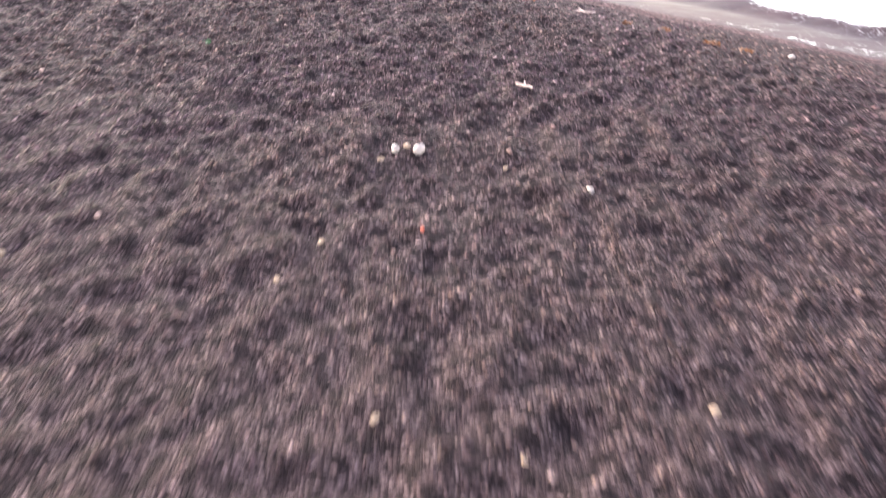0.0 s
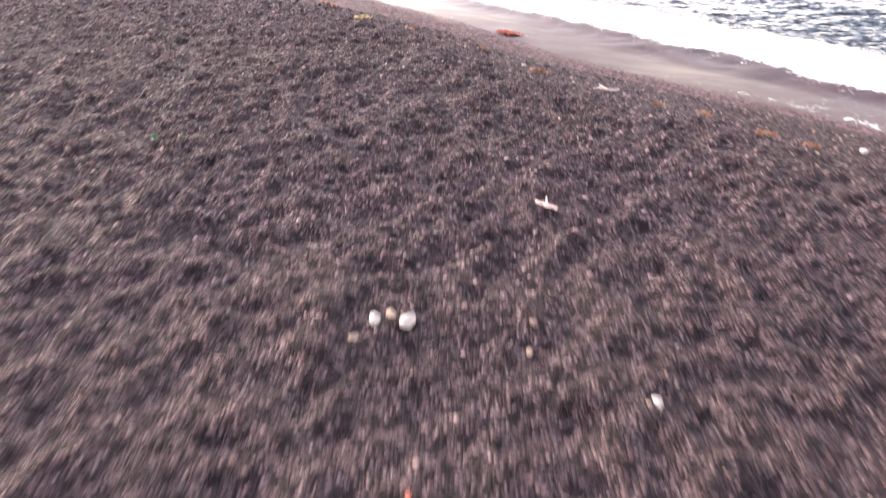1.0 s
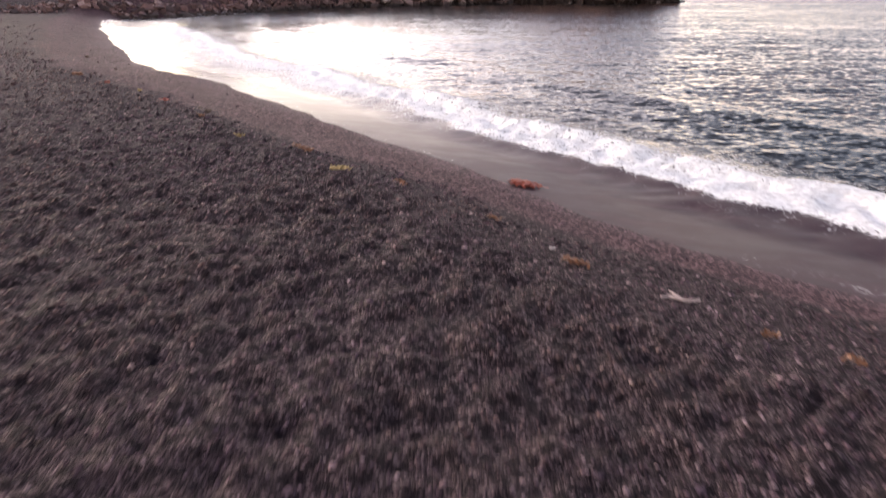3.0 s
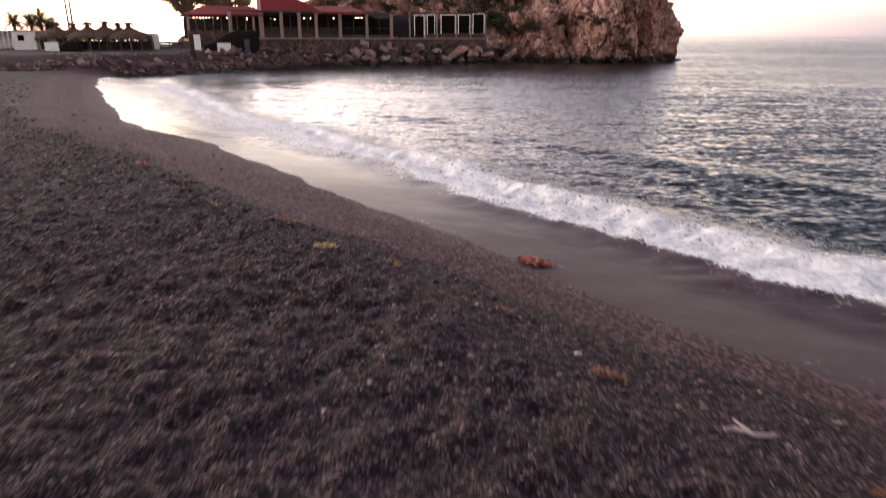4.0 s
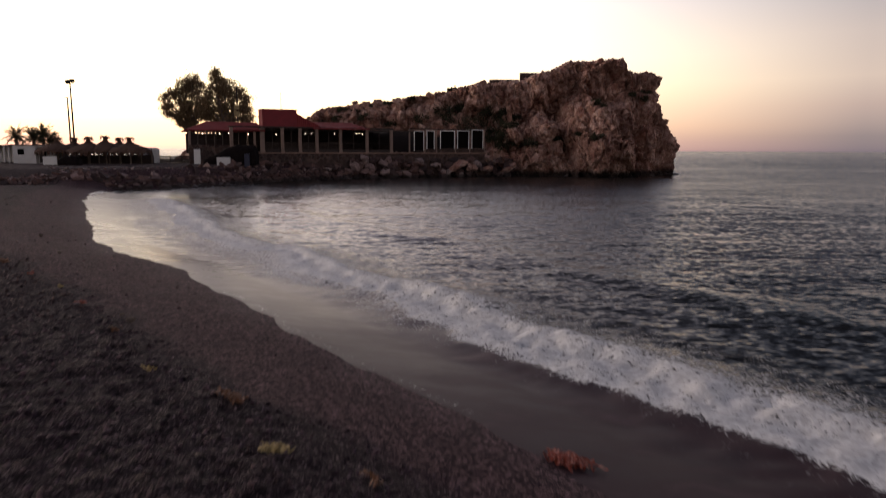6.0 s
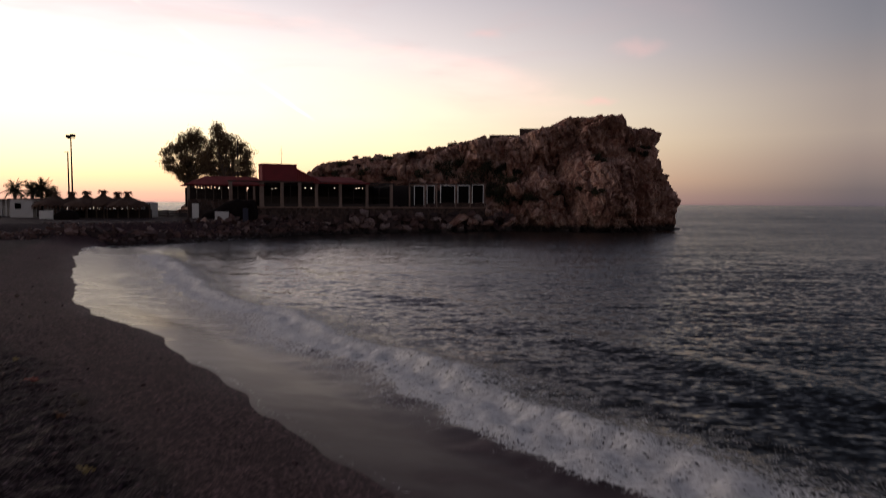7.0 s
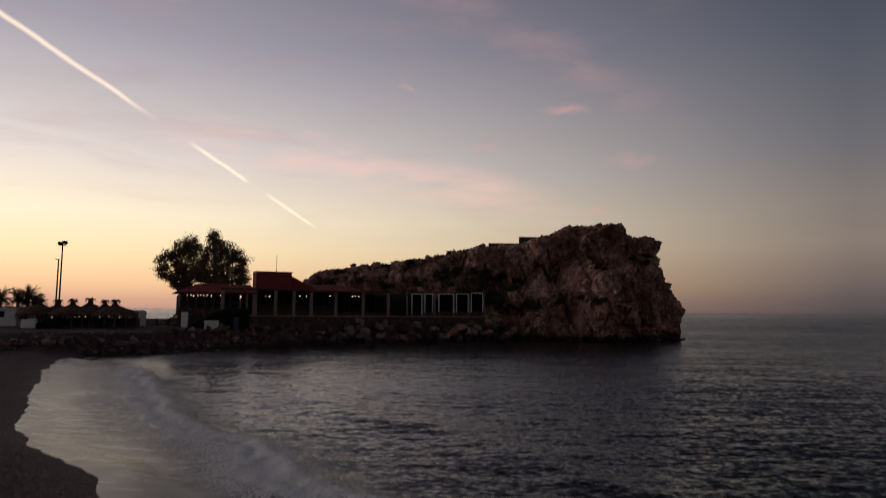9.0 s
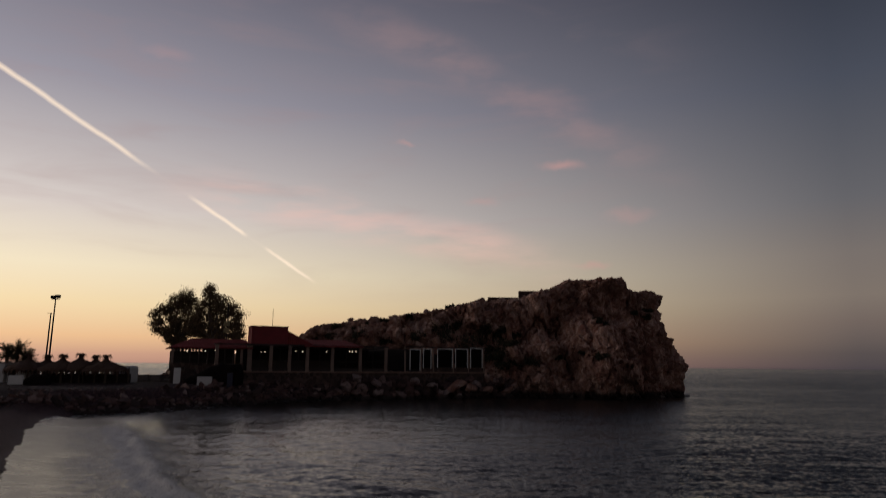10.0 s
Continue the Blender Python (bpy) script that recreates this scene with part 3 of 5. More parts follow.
def damp_reach(y):
    """Width of the smooth damp strip above the water's edge."""
    return np.interp(y, [8, 10.7, 12, 13.5, 15, 18, 22], [.55, .75, 1.1, 1.5, 1.95, 2.4, 2.9])


def build_ground():
    xs = steps((-700, -60, 60, 6), (-60, -26, 5, .3), (-26, -14, .25, .25), (-14, -6, .25, .06), (-6, 6, .06, .06), (6, 12, .06, .5), (12, 60, .5, 6), (60, 320, 6, 60))
    ys = steps((-420, -20, 60, 4), (-20, 1, 4, .06), (1, 15, .06, .06), (15, 28, .06, .2), (28, 56, .2, .25), (56, 120, .3, 2.5), (120, 400, 2.5, 60))
    x, y, faces = grid(xs, ys)
    s = coast_distance(x, y)
    z = land_height(x, y, s)
    wet = np.interp(-s * 2.0 / damp_reach(y) + 0.25 * soft_noise(x, y, 0.9, 21), [-1, 0.1, 1.0, 1.7, 2.3, 3], [1, 0.95, 0.75, 0.5, 0.15, 0])
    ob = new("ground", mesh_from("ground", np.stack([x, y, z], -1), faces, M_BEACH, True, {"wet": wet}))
    tagged(ob, "dark gravel beach, smooth and wet towards the sea", "beach", kind="structure")


def crest_offset(y):
    return np.interp(y, [8, 14, 18, 22, 27, 36, 50], [3.3, 3.35, 3.2, 3.5, 3.9, 4.2, 4.0])


def build_sea():
    xs = steps((-5200, -200, 900, 60), (-200, -30, 60, 1.0), (-30, -24, 1.0, .16), (-24, -16, .16, .16), (-16, 10, .09, .09), (10, 30, .09, .9), (30, 200, .9, 60), (200, 5200, 60, 900))
    ys = steps((-1200, -40, 400, 12), (-40, 6, 12, .12), (6, 34, .09, .09), (34, 60, .1, .5), (60, 130, .5, 4), (130, 400, 4, 60), (400, 4900, 60, 900))
    x, y, faces = grid(xs, ys)
    s = coast_distance(x, y)
    land = land_height(x, y, s)
    wob = 0.35 * soft_noise(x, y, 2.6, 31) + 0.16 * soft_noise(x, y, 0.8, 32)
    bay = np.clip((52 - y) / 10, 0, 1)
    d = s + wob - crest_offset(y)                    # metres seaward of the breaking crest
    tall = 0.16 * (1 + 0.5 * soft_noise(x, y, 3.0, 33)) * bay
    crest = np.where(d < 0, np.exp(-(d / 0.22) ** 2), np.exp(-(d / 0.62) ** 2)) * tall
    second = 0.06 * np.exp(-((d - 4.6) / 0.7) ** 2) * bay
    chop = 0.014 * soft_noise(x, y * 1.7, 0.5, 34) + 0.016 * soft_noise(x, y * 1.6, 1.7, 35) + 0.02 * soft_noise(x, y * 2.2, 6, 36)
    chop = chop * np.clip((d + 0.3) / 1.5, 0, 1) * np.clip(1 - (np.hypot(x, y - 20) - 60) / 60, 0, 1)
    wash = np.clip(-d / 0.5, 0, 1) * np.clip(s / 0.5, 0, 1) * bay
    froth = 0.040 * soft_noise(x, y, 0.30, 37) + 0.030 * soft_noise(x, y, 0.16, 38)
    band = np.exp(-((d + 0.26) / 0.50) ** 2) * bay
    level = np.interp(d, [-1.35, -1.0, -0.6, 0.4], [0.0, 0.05, 0.07, 0.0]) * bay
    z = level + crest + second + chop + froth * np.clip(band + 0.25 * wash, 0, 1) * np.interp(y, [14, 30], [1.4, .8])
    edge = 0.10 * soft_noise(x, y, 0.5, 41) + 0.20 * soft_noise(x, y, 2.2, 42)
    sheet = land + np.interp(s + edge, [-.4, 0, .25, .8], [-0.03, 0.0, 0.012, 0.026]) + np.interp(y, [30, 44], [0, 0.02]) * (s + edge > 0)
    z = np.where(bay > 0, np.maximum(z, sheet), z)
    foam = np.interp(d, [-2.2, -1.5, -1.05, -0.92, -0.8, -0.25, 0.0, 0.25, 1.0, 2.2], [0, .07, .14, .72, 1, 1.04, .92, .5, .30, 0]) * bay
    foam = np.maximum(foam, 0.30 * np.exp(-((s + edge - 0.14) / 0.06) ** 2) * np.clip(0.6 + soft_noise(x, y, 1.7, 44), 0, 1) * bay)
    runup = np.interp(s + edge, [0.02, 0.12, 0.6, 1.8], [0, .25, .13, .22]) * np.interp(y, [9, 10.5, 12.5], [1, .5, 0]) * (d < 0.3)
    runup = runup * np.interp(soft_noise(x * 1.3, y, 0.9, 45), [-1, 0, 1], [.55, 1, 1.15])
    foam = np.maximum(foam, runup * bay)
    spread = np.interp(s + wob, [1.2, 1.9, 2.6], [0, .40, .60]) * (d < 0) * np.interp(y, [16, 20, 40], [0, 1, .75])
    foam = np.maximum(foam, spread * bay)
    foam = foam * np.interp(soft_noise(x, y, 4.0, 40), [-1, 0.2, 1], [0.75, 0.95, 1.1])
    rim = np.clip(1 - (s - 0.1) / 0.6, 0, 1) * (1 - bay) * (s > -1) * 0.45
    foam = np.maximum(foam, rim * (y < 90))
    shallow = np.clip((-d - 0.75) / 0.3, 0, 1) * bay
    wet_here = s + edge > np.where(bay > 0, -0.3, -2.5)
    faces = faces[wet_here[faces].any(1)]
    used = np.unique(faces)
    back = np.full(len(x), -1)
    back[used] = np.arange(len(used))
    co = np.stack([x, y, z], -1)[used]
    me = mesh_from("sea", co, back[faces], M_SEA, True, {"foam": foam[used], "shallow": shallow[used]})
    tagged(new("water", me), "calm grey sea with a small breaking wave and lacy white foam", "sea", kind="structure")


def build_pebbles():
    """Loose stones of the upper beach, denser near, in one mesh."""
    rng = np.random.RandomState(5)
    spots = []
    for x0, x1, y0, y1, count, r0 in ((-5, 5.5, -0.5, 8, 86000, .0068), (-10, 8.0, 4, 15, 76000, .0100), (-19, 5.5, 10, 29, 40000, .016), (-34, 16, -22, 44, 26000, .026)):
        x, y = rng.uniform(x0, x1, count), rng.uniform(y0, y1, count)
        s = coast_distance(x, y)
        keep = (-s > damp_reach(y) + 0.4 * soft_noise(x, y, 0.9, 51)) | ((-s > 0.35) & (rng.rand(count) < 0.05))
        # each field thins out towards its border
        inside = np.minimum(np.minimum(x - x0, x1 - x), np.minimum(y - y0, y1 - y)) + 0.8 * soft_noise(x, y, 1.6, 52)
        if r0 > .02:
            inside = np.minimum(inside, 2 * (np.hypot(x, y - 9) - 13))
        keep &= rng.rand(count) < np.clip(inside / (3.0 if r0 < .02 else 12.0), 0, 1)
        x, y, s = x[keep], y[keep], s[keep]
        r = r0 * np.exp(rng.normal(0, 0.36, len(x)))
        spots.append(np.stack([x, y, land_height(x, y, s), np.clip(r, r0 * 0.5, r0 * 2.6)], -1))
    spots = np.concatenate(spots)
    g = (1 + 5 ** .5) / 2
    ico = np.array([(-1, g, 0), (1, g, 0), (-1, -g, 0), (1, -g, 0), (0, -1, g), (0, 1, g), (0, -1, -g), (0, 1, -g), (g, 0, -1), (g, 0, 1), (-g, 0, -1), (-g, 0, 1)]) / (1 + g * g) ** .5
    tri = np.array([(0, 11, 5), (0, 5, 1), (0, 1, 7), (0, 7, 10), (0, 10, 11), (1, 5, 9), (5, 11, 4), (11, 10, 2), (10, 7, 6), (7, 1, 8), (3, 9, 4), (3, 4, 2), (3, 2, 6), (3, 6, 8), (3, 8, 9), (4, 9, 5), (2, 4, 11), (6, 2, 10), (8, 6, 7), (9, 8, 1)])
    n = len(spots)
    shape = np.stack([rng.uniform(0.9, 1.5, n), rng.uniform(0.7, 1.1, n), rng.uniform(0.45, 0.8, n)], -1)
    p = ico[None] * (1 + rng.normal(0, 0.10, (n, 12, 1))) * shape[:, None]
    a, b = rng.uniform(0, 6.283, n)[:, None], rng.normal(0, 0.35, n)[:, None]
    x, y, z = p[..., 0], p[..., 1], p[..., 2]
    x, z = x * np.cos(b) - z * np.sin(b), x * np.sin(b) + z * np.cos(b)
    x, y = x * np.cos(a) - y * np.sin(a), x * np.sin(a) + y * np.cos(a)
    r = spots[:, 3:4]
    co = np.stack([spots[:, :1] + x * r, spots[:, 1:2] + y * r, spots[:, 2:3] + z * r + 0.25 * r], -1).reshape(-1, 3)
    faces = (tri[None] + 12 * np.arange(n)[:, None, None]).reshape(-1, 3)
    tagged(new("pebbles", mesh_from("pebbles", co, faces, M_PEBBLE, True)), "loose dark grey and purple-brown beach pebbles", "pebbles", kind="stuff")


def floor_at(x, y):
    return float(land_height(np.array([float(x)]), np.array([float(y)]))[0])


build_ground()
build_sea()
build_pebbles()


# ---------------------------------------------------------------- the headland
def crest_height(x):
    """Skyline of the headland: a long back that climbs in steps to a blunt block at its seaward end."""
    z = np.interp(x, [-34, -24, -17, -15, -10, -6, -4, 1.5, 4.2, 9.6, 12.8, 15.2, 21.6, 22.0, 26.5],
                  [2.6, 4.6, 6.6, 7.9, 8.6, 8.9, 9.2, 10.2, 10.8, 11.3, 12.2, 13.3, 13.7, 12.3, 11.9])
    return z


# forms of the rock: x, z, half-width, half-height, metres out of (or into) the face
SWELLS = [(16.8, 10.7, .7, 2.0, .8), (19.2, 12.9, 3.2, .7, .5), (11.8, 10.0, 1.2, 1.8, .8), (17.5, 7.4, 2.6, 1.2, 1.5), (17.8, 3.0, 4.0, 3.2, 2.4), (12.5, 5.1, 2.0, 1.2, 1.7),
          (11.0, 2.0, 2.0, 1.6, 1.3), (24.5, 7.4, 1.5, 1.5, .6), (25.2, 4.0, 1.2, 1.4, .7), (-8, 7.0, 1.2, .7, .9), (-4, 7.4, 1.3, .8, 1.0), (0, 8.4, 1.4, .8, 1.0), (4, 9.2, 1.3, .8, .9), (8.5, 4.4, 1.2, 1.0, 1.0), (6.5, 2.4, 1.2, .9, .9)]
HOLLOWS = [(19.6, 10.3, 1.7, 1.8, -1.0), (13.5, 7.6, 1.0, 2.3, -1.9), (14.6, 3.4, .7, 1.8, -1.3), (16.4, 4.6, .5, 1.4, -1.0), (22.9, 2.7, .9, 2.8, -2.0), (24.6, 10.1, 1.2, .6, -.7), (6.0, 6.3, 2.6, .8, -1.2), (9.6, 7.4, .8, 1.6, -.9), (20.6, 5.0, .5, 2.0, -.9)]


def build_headland():
    around, levels = 760, 110
    x0, x1 = -33.0, 23.4
    u = np.linspace(0, 1, around, endpoint=False)
    # foot of the rock, walked round once: front from west to east, round the nose, back again
    front = np.array([(-35, 92), (-26, 88), (-14, 85.5), (-4, 84.2), (5, 84.6), (10, 83.6), (14, 82.6), (19, 81.8), (22.3, 82.0), (23.6, 85.2), (26.0, 86.6), (28.3, 88.0), (29.1, 91), (28.4, 96),
                      (24, 100), (12, 102), (-6, 101), (-26, 99), (-35, 96)])
    seg = np.r_[0, np.cumsum(np.hypot(*np.diff(np.vstack([front, front[:1]]), axis=0).T))]
    loop = np.vstack([front, front[:1]])
    share_of = np.where((loop[:-1, 1] < 91) & (loop[:-1, 0] > -5), 3.0, 1.0)       # finer where it faces the bay
    walked = np.r_[0, np.cumsum(np.diff(seg) * share_of)]
    t = np.interp(u * walked[-1], walked, seg) / seg[-1]
    bx, by = np.interp(t * seg[-1], seg, loop[:, 0]), np.interp(t * seg[-1], seg, loop[:, 1])
    sx = np.clip(bx, x0, x1)
    sy = np.interp(sx, [-33, -10, 8, 25], [94, 92, 91, 91])
    co = np.zeros((levels, around, 3))
    for k in range(levels):
        h = k / (levels - 1)
        top = crest_height(sx)
        # steep foot, a ledge half-way up on the seaward block, a sheer upper wall, then the flat top
        steep = np.interp(sx, [-30, -5, 8, 13], [0, 0, 1, 1])
        gentle = np.interp(h, [0, .2, .45, .75, .95, 1], [0, .12, .30, .60, .88, 1.0])
        sheer = np.interp(h, [0, .25, .5, .62, .70, .90, .955, 1], [0, .08, .22, .40, .46, .52, .60, 1.0])
        zz = np.interp(h, [0, .25, .5, .62, .70, .90, .955, 1], [0, .24, .50, .60, .68, .955, .995, 1.0])
        zg = np.interp(h, [0, .5, .9, 1], [0, .56, .97, 1])
        g = gentle * (1 - steep) + sheer * steep
        z = (zg * (1 - steep) + zz * steep) * (top + 1.2) - 1.2
        co[k] = np.stack([bx + (sx - bx) * g, by + (sy - by) * g, z], -1)
    out = co.copy()
    centre = np.stack([sx, sy], -1)
    off = Vector((17.3, 4.1, 9.7))
    for k in range(levels):
        h = k / (levels - 1)
        calm = min(1.0, (1 - h) * 9)
        for i in range(around):
            p = Vector(co[k, i])
            d = Vector((p.x - centre[i, 0], p.y - centre[i, 1], 0.0))
            d = d.normalized() if d.length > 1e-4 else Vector((0, -1, 0))
            if d.y < -0.3:
                d = (d + Vector((0, -0.8, 0.25))).normalized()
            lean = Vector((p.x + 0.25 * p.z, p.y, p.z * 0.8))
            big = noise.fractal(Vector((p.x * 0.17, p.y * 0.17, p.z * 0.13)) + off, 1.0, 2.1, 3)
            facet = 0.0
            for scale, tilt, step in ((0.27, 0.85, 1.15), (0.66, 0.78, 0.60), (1.5, 0.7, 0.26)):
                warp = Vector((p.x + 0.3 * p.z, p.y, p.z * 0.85)) * scale + Vector((0.35 * big, 0.2 * big, 0.3 * big)) + off
                near, seats = noise.voronoi(warp)
                turn = noise.cell_vector(seats[0] * 7.3 + off) - Vector((0.5, 0.5, 0.5))
                facet += (warp - seats[0]).dot(turn) / scale * tilt + step * turn.z - 0.35 * step * max(0.0, 0.10 - (near[1] - near[0])) / 0.10
            ridge2 = 1 - abs(noise.fractal(lean * 1.05 - off, 0.9, 2.1, 3)) * 1.9
            cell = noise.voronoi(lean * 0.40 + Vector((0.5 * big, 0, 0.5 * big)) + off)[0]
            fine = noise.fractal(p * 2.1 + off, 0.7, 2.2, 4)
            crack = max(0.0, 0.16 - (cell[1] - cell[0])) / 0.16
            own = sum(am * math.exp(-((p.x - fx) / rx) ** 2 - ((p.z - fz) / rz) ** 2) for fx, fz, rx, rz, am in SWELLS + HOLLOWS if abs(p.x - fx) < 3 * rx)
            front_here = max(0.0, -d.y)
            push = 0.6 * big + 1.15 * facet + 0.25 * (ridge2 - 0.5) + 0.20 * fine - 0.6 * crack
            push *= 1.0 - 0.6 * max(0.0, d.x)
            push += 1.6 * own * front_here
            rise = 0.30 * (ridge2 - 0.5) + 0.25 * fine + 0.3 * (0.35 - cell[0])
            out[k, i] = p + d * push * calm + Vector((0, 0, rise * (0.35 + 0.65 * (1 - calm)) if h > 0.9 else 0.15 * fine))
    i = np.arange(around)
    faces = [np.stack([k * around + i, k * around + (i + 1) % around, (k + 1) * around + (i + 1) % around, (k + 1) * around + i], -1) for k in range(levels - 1)]
    me = mesh_from("headland", out.reshape(-1, 3), np.concatenate(faces), M_CLIFF, False)
    ob = new("rock_headland", me)
    tagged(ob, "tall craggy reddish limestone headland rising from the sea", "rock", kind="structure")
    return ob


headland = build_headland()
from mathutils.bvhtree import BVHTree
CLIFF = BVHTree.FromPolygons([v.co[:] for v in headland.data.vertices], [p.vertices[:] for p in headland.data.polygons])


def cliff_face(x, z):
    hit = CLIFF.ray_cast(Vector((x, 40, z)), Vector((0, 1, 0)))[0]
    return hit


def cliff_top(x, y):
    hit = CLIFF.ray_cast(Vector((x, y, 40)), Vector((0, 0, -1)))[0]
    return hit


# ---------------------------------------------------------------- leaves, trees, scrub
def leaf_cloud(spots, mat, name, size, seed, droop=0.4, shape=(1.0, 0.32)):
    """Many small pointed leaves; spots: rows of x, y, z, spread, count."""
    rng = np.random.RandomState(seed)
    out, faces, k = [], [], 0
    for x, y, z, spread, count in spots:
        count = int(count)
        c = rng.normal(0, 1, (count, 3)) * spread * np.array([1, 1, .8]) * 0.55 + (x, y, z)
        d = rng.normal(0, 1, (count, 3)) + (0, 0, -droop * 2)
        d /= np.linalg.norm(d, axis=1, keepdims=True)
        e = np.cross(d, rng.normal(0, 1, (count, 3)))
        e /= np.linalg.norm(e, axis=1, keepdims=True)
        r = size * rng.uniform(.6, 1.4, (count, 1))
        quad = np.stack([c - d * r * shape[0], c + e * r * shape[1], c + d * r * shape[0], c - e * r * shape[1]], 1)
        out.append(quad.reshape(-1, 3))
        faces.append(np.arange(count * 4).reshape(-1, 4) + k)
        k += count * 4
    return mesh_from(name, np.concatenate(out), np.concatenate(faces), mat, False)


def build_tree(at, height, blobs, seed, label):
    """blobs: rows of x, y, z (from the foot), radius of the crown's masses."""
    rng = random.Random(seed)
    ob = thing("eucalyptus_tree", pose(*at), label, "tree", "eucalyptus trees")
    bm = bmesh.new()
    fork = Vector((0, 0, height * 0.34))
    tube(bm, (0, 0, -0.3), fork, 0.42, 0.30, 9)
    spots = []
    for x, y, z, r in blobs:
        tip = Vector((x, y, z))
        elbow = fork.lerp(tip, 0.5) + Vector((rng.uniform(-.3, .3), rng.uniform(-.3, .3), 0.4))
        tube(bm, fork, elbow, 0.17, 0.10, 6)
        tube(bm, elbow, tip, 0.10, 0.03, 6)
        for _ in range(int(9 + r * 18)):
            d = Vector((rng.gauss(0, 1), rng.gauss(0, 1), rng.gauss(0, 1))).normalized() * r * rng.uniform(.35, 1.22)
            p = tip + Vector((d.x, d.y, d.z * 0.85))
            if rng.random() < .4:
                tube(bm, tip.lerp(p, .1), p, 0.025, 0.008, 4)
            spots.append((p.x, p.y, p.z - .1, rng.uniform(.28, .55), rng.randint(34, 62)))
    part("trunk", bm, M_BARK, ob)
    crown = new("crown", leaf_cloud(spots, M_LEAF, "crown", 0.105, seed, 1.0))
    crown.parent = ob
    return ob


def build_bush(at, size, seed, label="dark green scrub growing on the rock"):
    ob = thing("shrub", pose(*at), label, "shrub", "scrub on the headland")
    rng = random.Random(seed)
    spots = [(rng.uniform(-1, 1) * size[0] * .6, rng.uniform(-.6, .4) * size[1], rng.uniform(0.0, 1) * size[2] * .7, .45 * min(size), 60) for _ in range(9)]
    crown = new("foliage", leaf_cloud(spots, M_SCRUB, "foliage", 0.10, seed, -0.3, (1.0, .5)))
    crown.parent = ob
    bm = bmesh.new()
    for s in spots[:4]:
        tube(bm, (0, 0.15, -0.15), s[:3], 0.03, 0.01, 5)
    part("stem", bm, M_BARK, ob)
    return ob


def frond(bm, length, droop, width, seed):
    """One fan of a palm: a bent rib with drooping blades on both sides."""
    rng = random.Random(seed)
    n = 9
    pts = [Vector((length * (i / n), 0, length * (0.42 * (i / n) - droop * (i / n) ** 2))) for i in range(n + 1)]
    for a, b in zip(pts, pts[1:]):
        tube(bm, a, b, 0.022, 0.016, 4)
        for side in (1, -1):
            w = width * (1 - abs(((a + b) / 2).x / length - .45) * 1.1)
            tip = b + Vector((length * .16, side * w, -w * rng.uniform(.1, .45)))
            bm.faces.new([bm.verts.new(p) for p in (a, a.lerp(b, .6), tip)])
    return bm


def build_palm(at, height, seed):
    ob = thing("palm_tree", pose(*at), "palm tree with drooping fan of fronds behind the white hut", "palm tree", "palm trees")
    rng = random.Random(seed)
    bm = bmesh.new()
    for i in range(6):
        tube(bm, (0, 0, height * i / 6 - .05), (0, 0, height * (i + 1) / 6), .19 - .008 * i, .165 - .008 * i, 8)
    part("trunk", bm, M_BARK, ob)
    for i in range(52):
        bm = bmesh.new()
        frond(bm, rng.uniform(.9, 1.3), rng.uniform(.2, .7), .34, seed * 31 + i)
        f = part("frond", bm, M_PALM, ob)
        f.matrix_basis = pose(0, 0, height, 0, rng.uniform(-66, 40), i * 137.5)
    return ob


build_tree((-28.4, 84, 1.6), 8.5, [(0.5, 0.1, 9.0, 0.89), (-0.5, 0.3, 8.5, 0.89), (1.1, 0.4, 8.4, 0.76), (-2.0, 0.5, 7.6, 0.76), (-1.2, 0.3, 7.7, 0.83), (-0.1, 0.5, 7.7, 0.95), (1.2, -0.6, 7.3, 0.83), (-2.6, -0.0, 7.0, 0.51), (-2.9, 0.5, 6.1, 0.38), (-2.4, 0.2, 5.3, 0.38), (-0.9, 0.5, 6.6, 0.83), (0.4, -0.5, 6.4, 0.89), (1.6, -0.0, 6.3, 0.64), (-0.6, -0.3, 5.3, 0.64), (0.7, 0.1, 5.2, 0.70), (-1.5, 0.1, 5.0, 0.38), (-2.0, -0.6, 6.1, 0.32), (-0.9, -0.3, 4.3, 0.38), (0.3, -0.3, 4.2, 0.45), (-0.3, 0.5, 4.6, 0.45), (1.7, 0.3, 5.0, 0.58), (-0.2, -0.4, 5.9, 0.51)], 71, "broad dark eucalyptus with a ragged rounded crown")
build_tree((-23.7, 82, 1.6), 10.2, [(-1.1, 0.4, 9.7, 0.49), (-0.8, -0.4, 9.1, 0.62), (-0.3, 0.1, 8.5, 0.74), (-1.0, -0.4, 8.1, 0.62), (0.6, -0.6, 8.1, 0.80), (1.5, 0.4, 7.8, 0.68), (-0.0, -0.3, 7.3, 0.87), (1.0, -0.3, 6.9, 0.87), (2.0, 0.6, 6.8, 0.68), (-1.0, 0.4, 6.9, 0.74), (2.3, -0.3, 5.9, 0.75), (1.4, 0.6, 5.7, 0.87), (0.2, 0.0, 6.0, 0.87), (-0.9, 0.2, 5.7, 0.81), (2.5, -0.4, 4.9, 0.56), (1.7, 0.5, 4.6, 0.62), (0.4, 0.2, 4.8, 0.75), (-0.6, 0.6, 4.6, 0.69), (-1.6, 0.5, 4.7, 0.56), (-1.6, -0.2, 5.7, 0.50), (-1.8, 0.3, 7.5, 0.43), (-1.9, -0.2, 6.6, 0.56), (-2.1, 0.4, 5.5, 0.56), (-2.8, 0.1, 5.6, 0.50)], 72, "tall dark eucalyptus leaning over the restaurant roof")
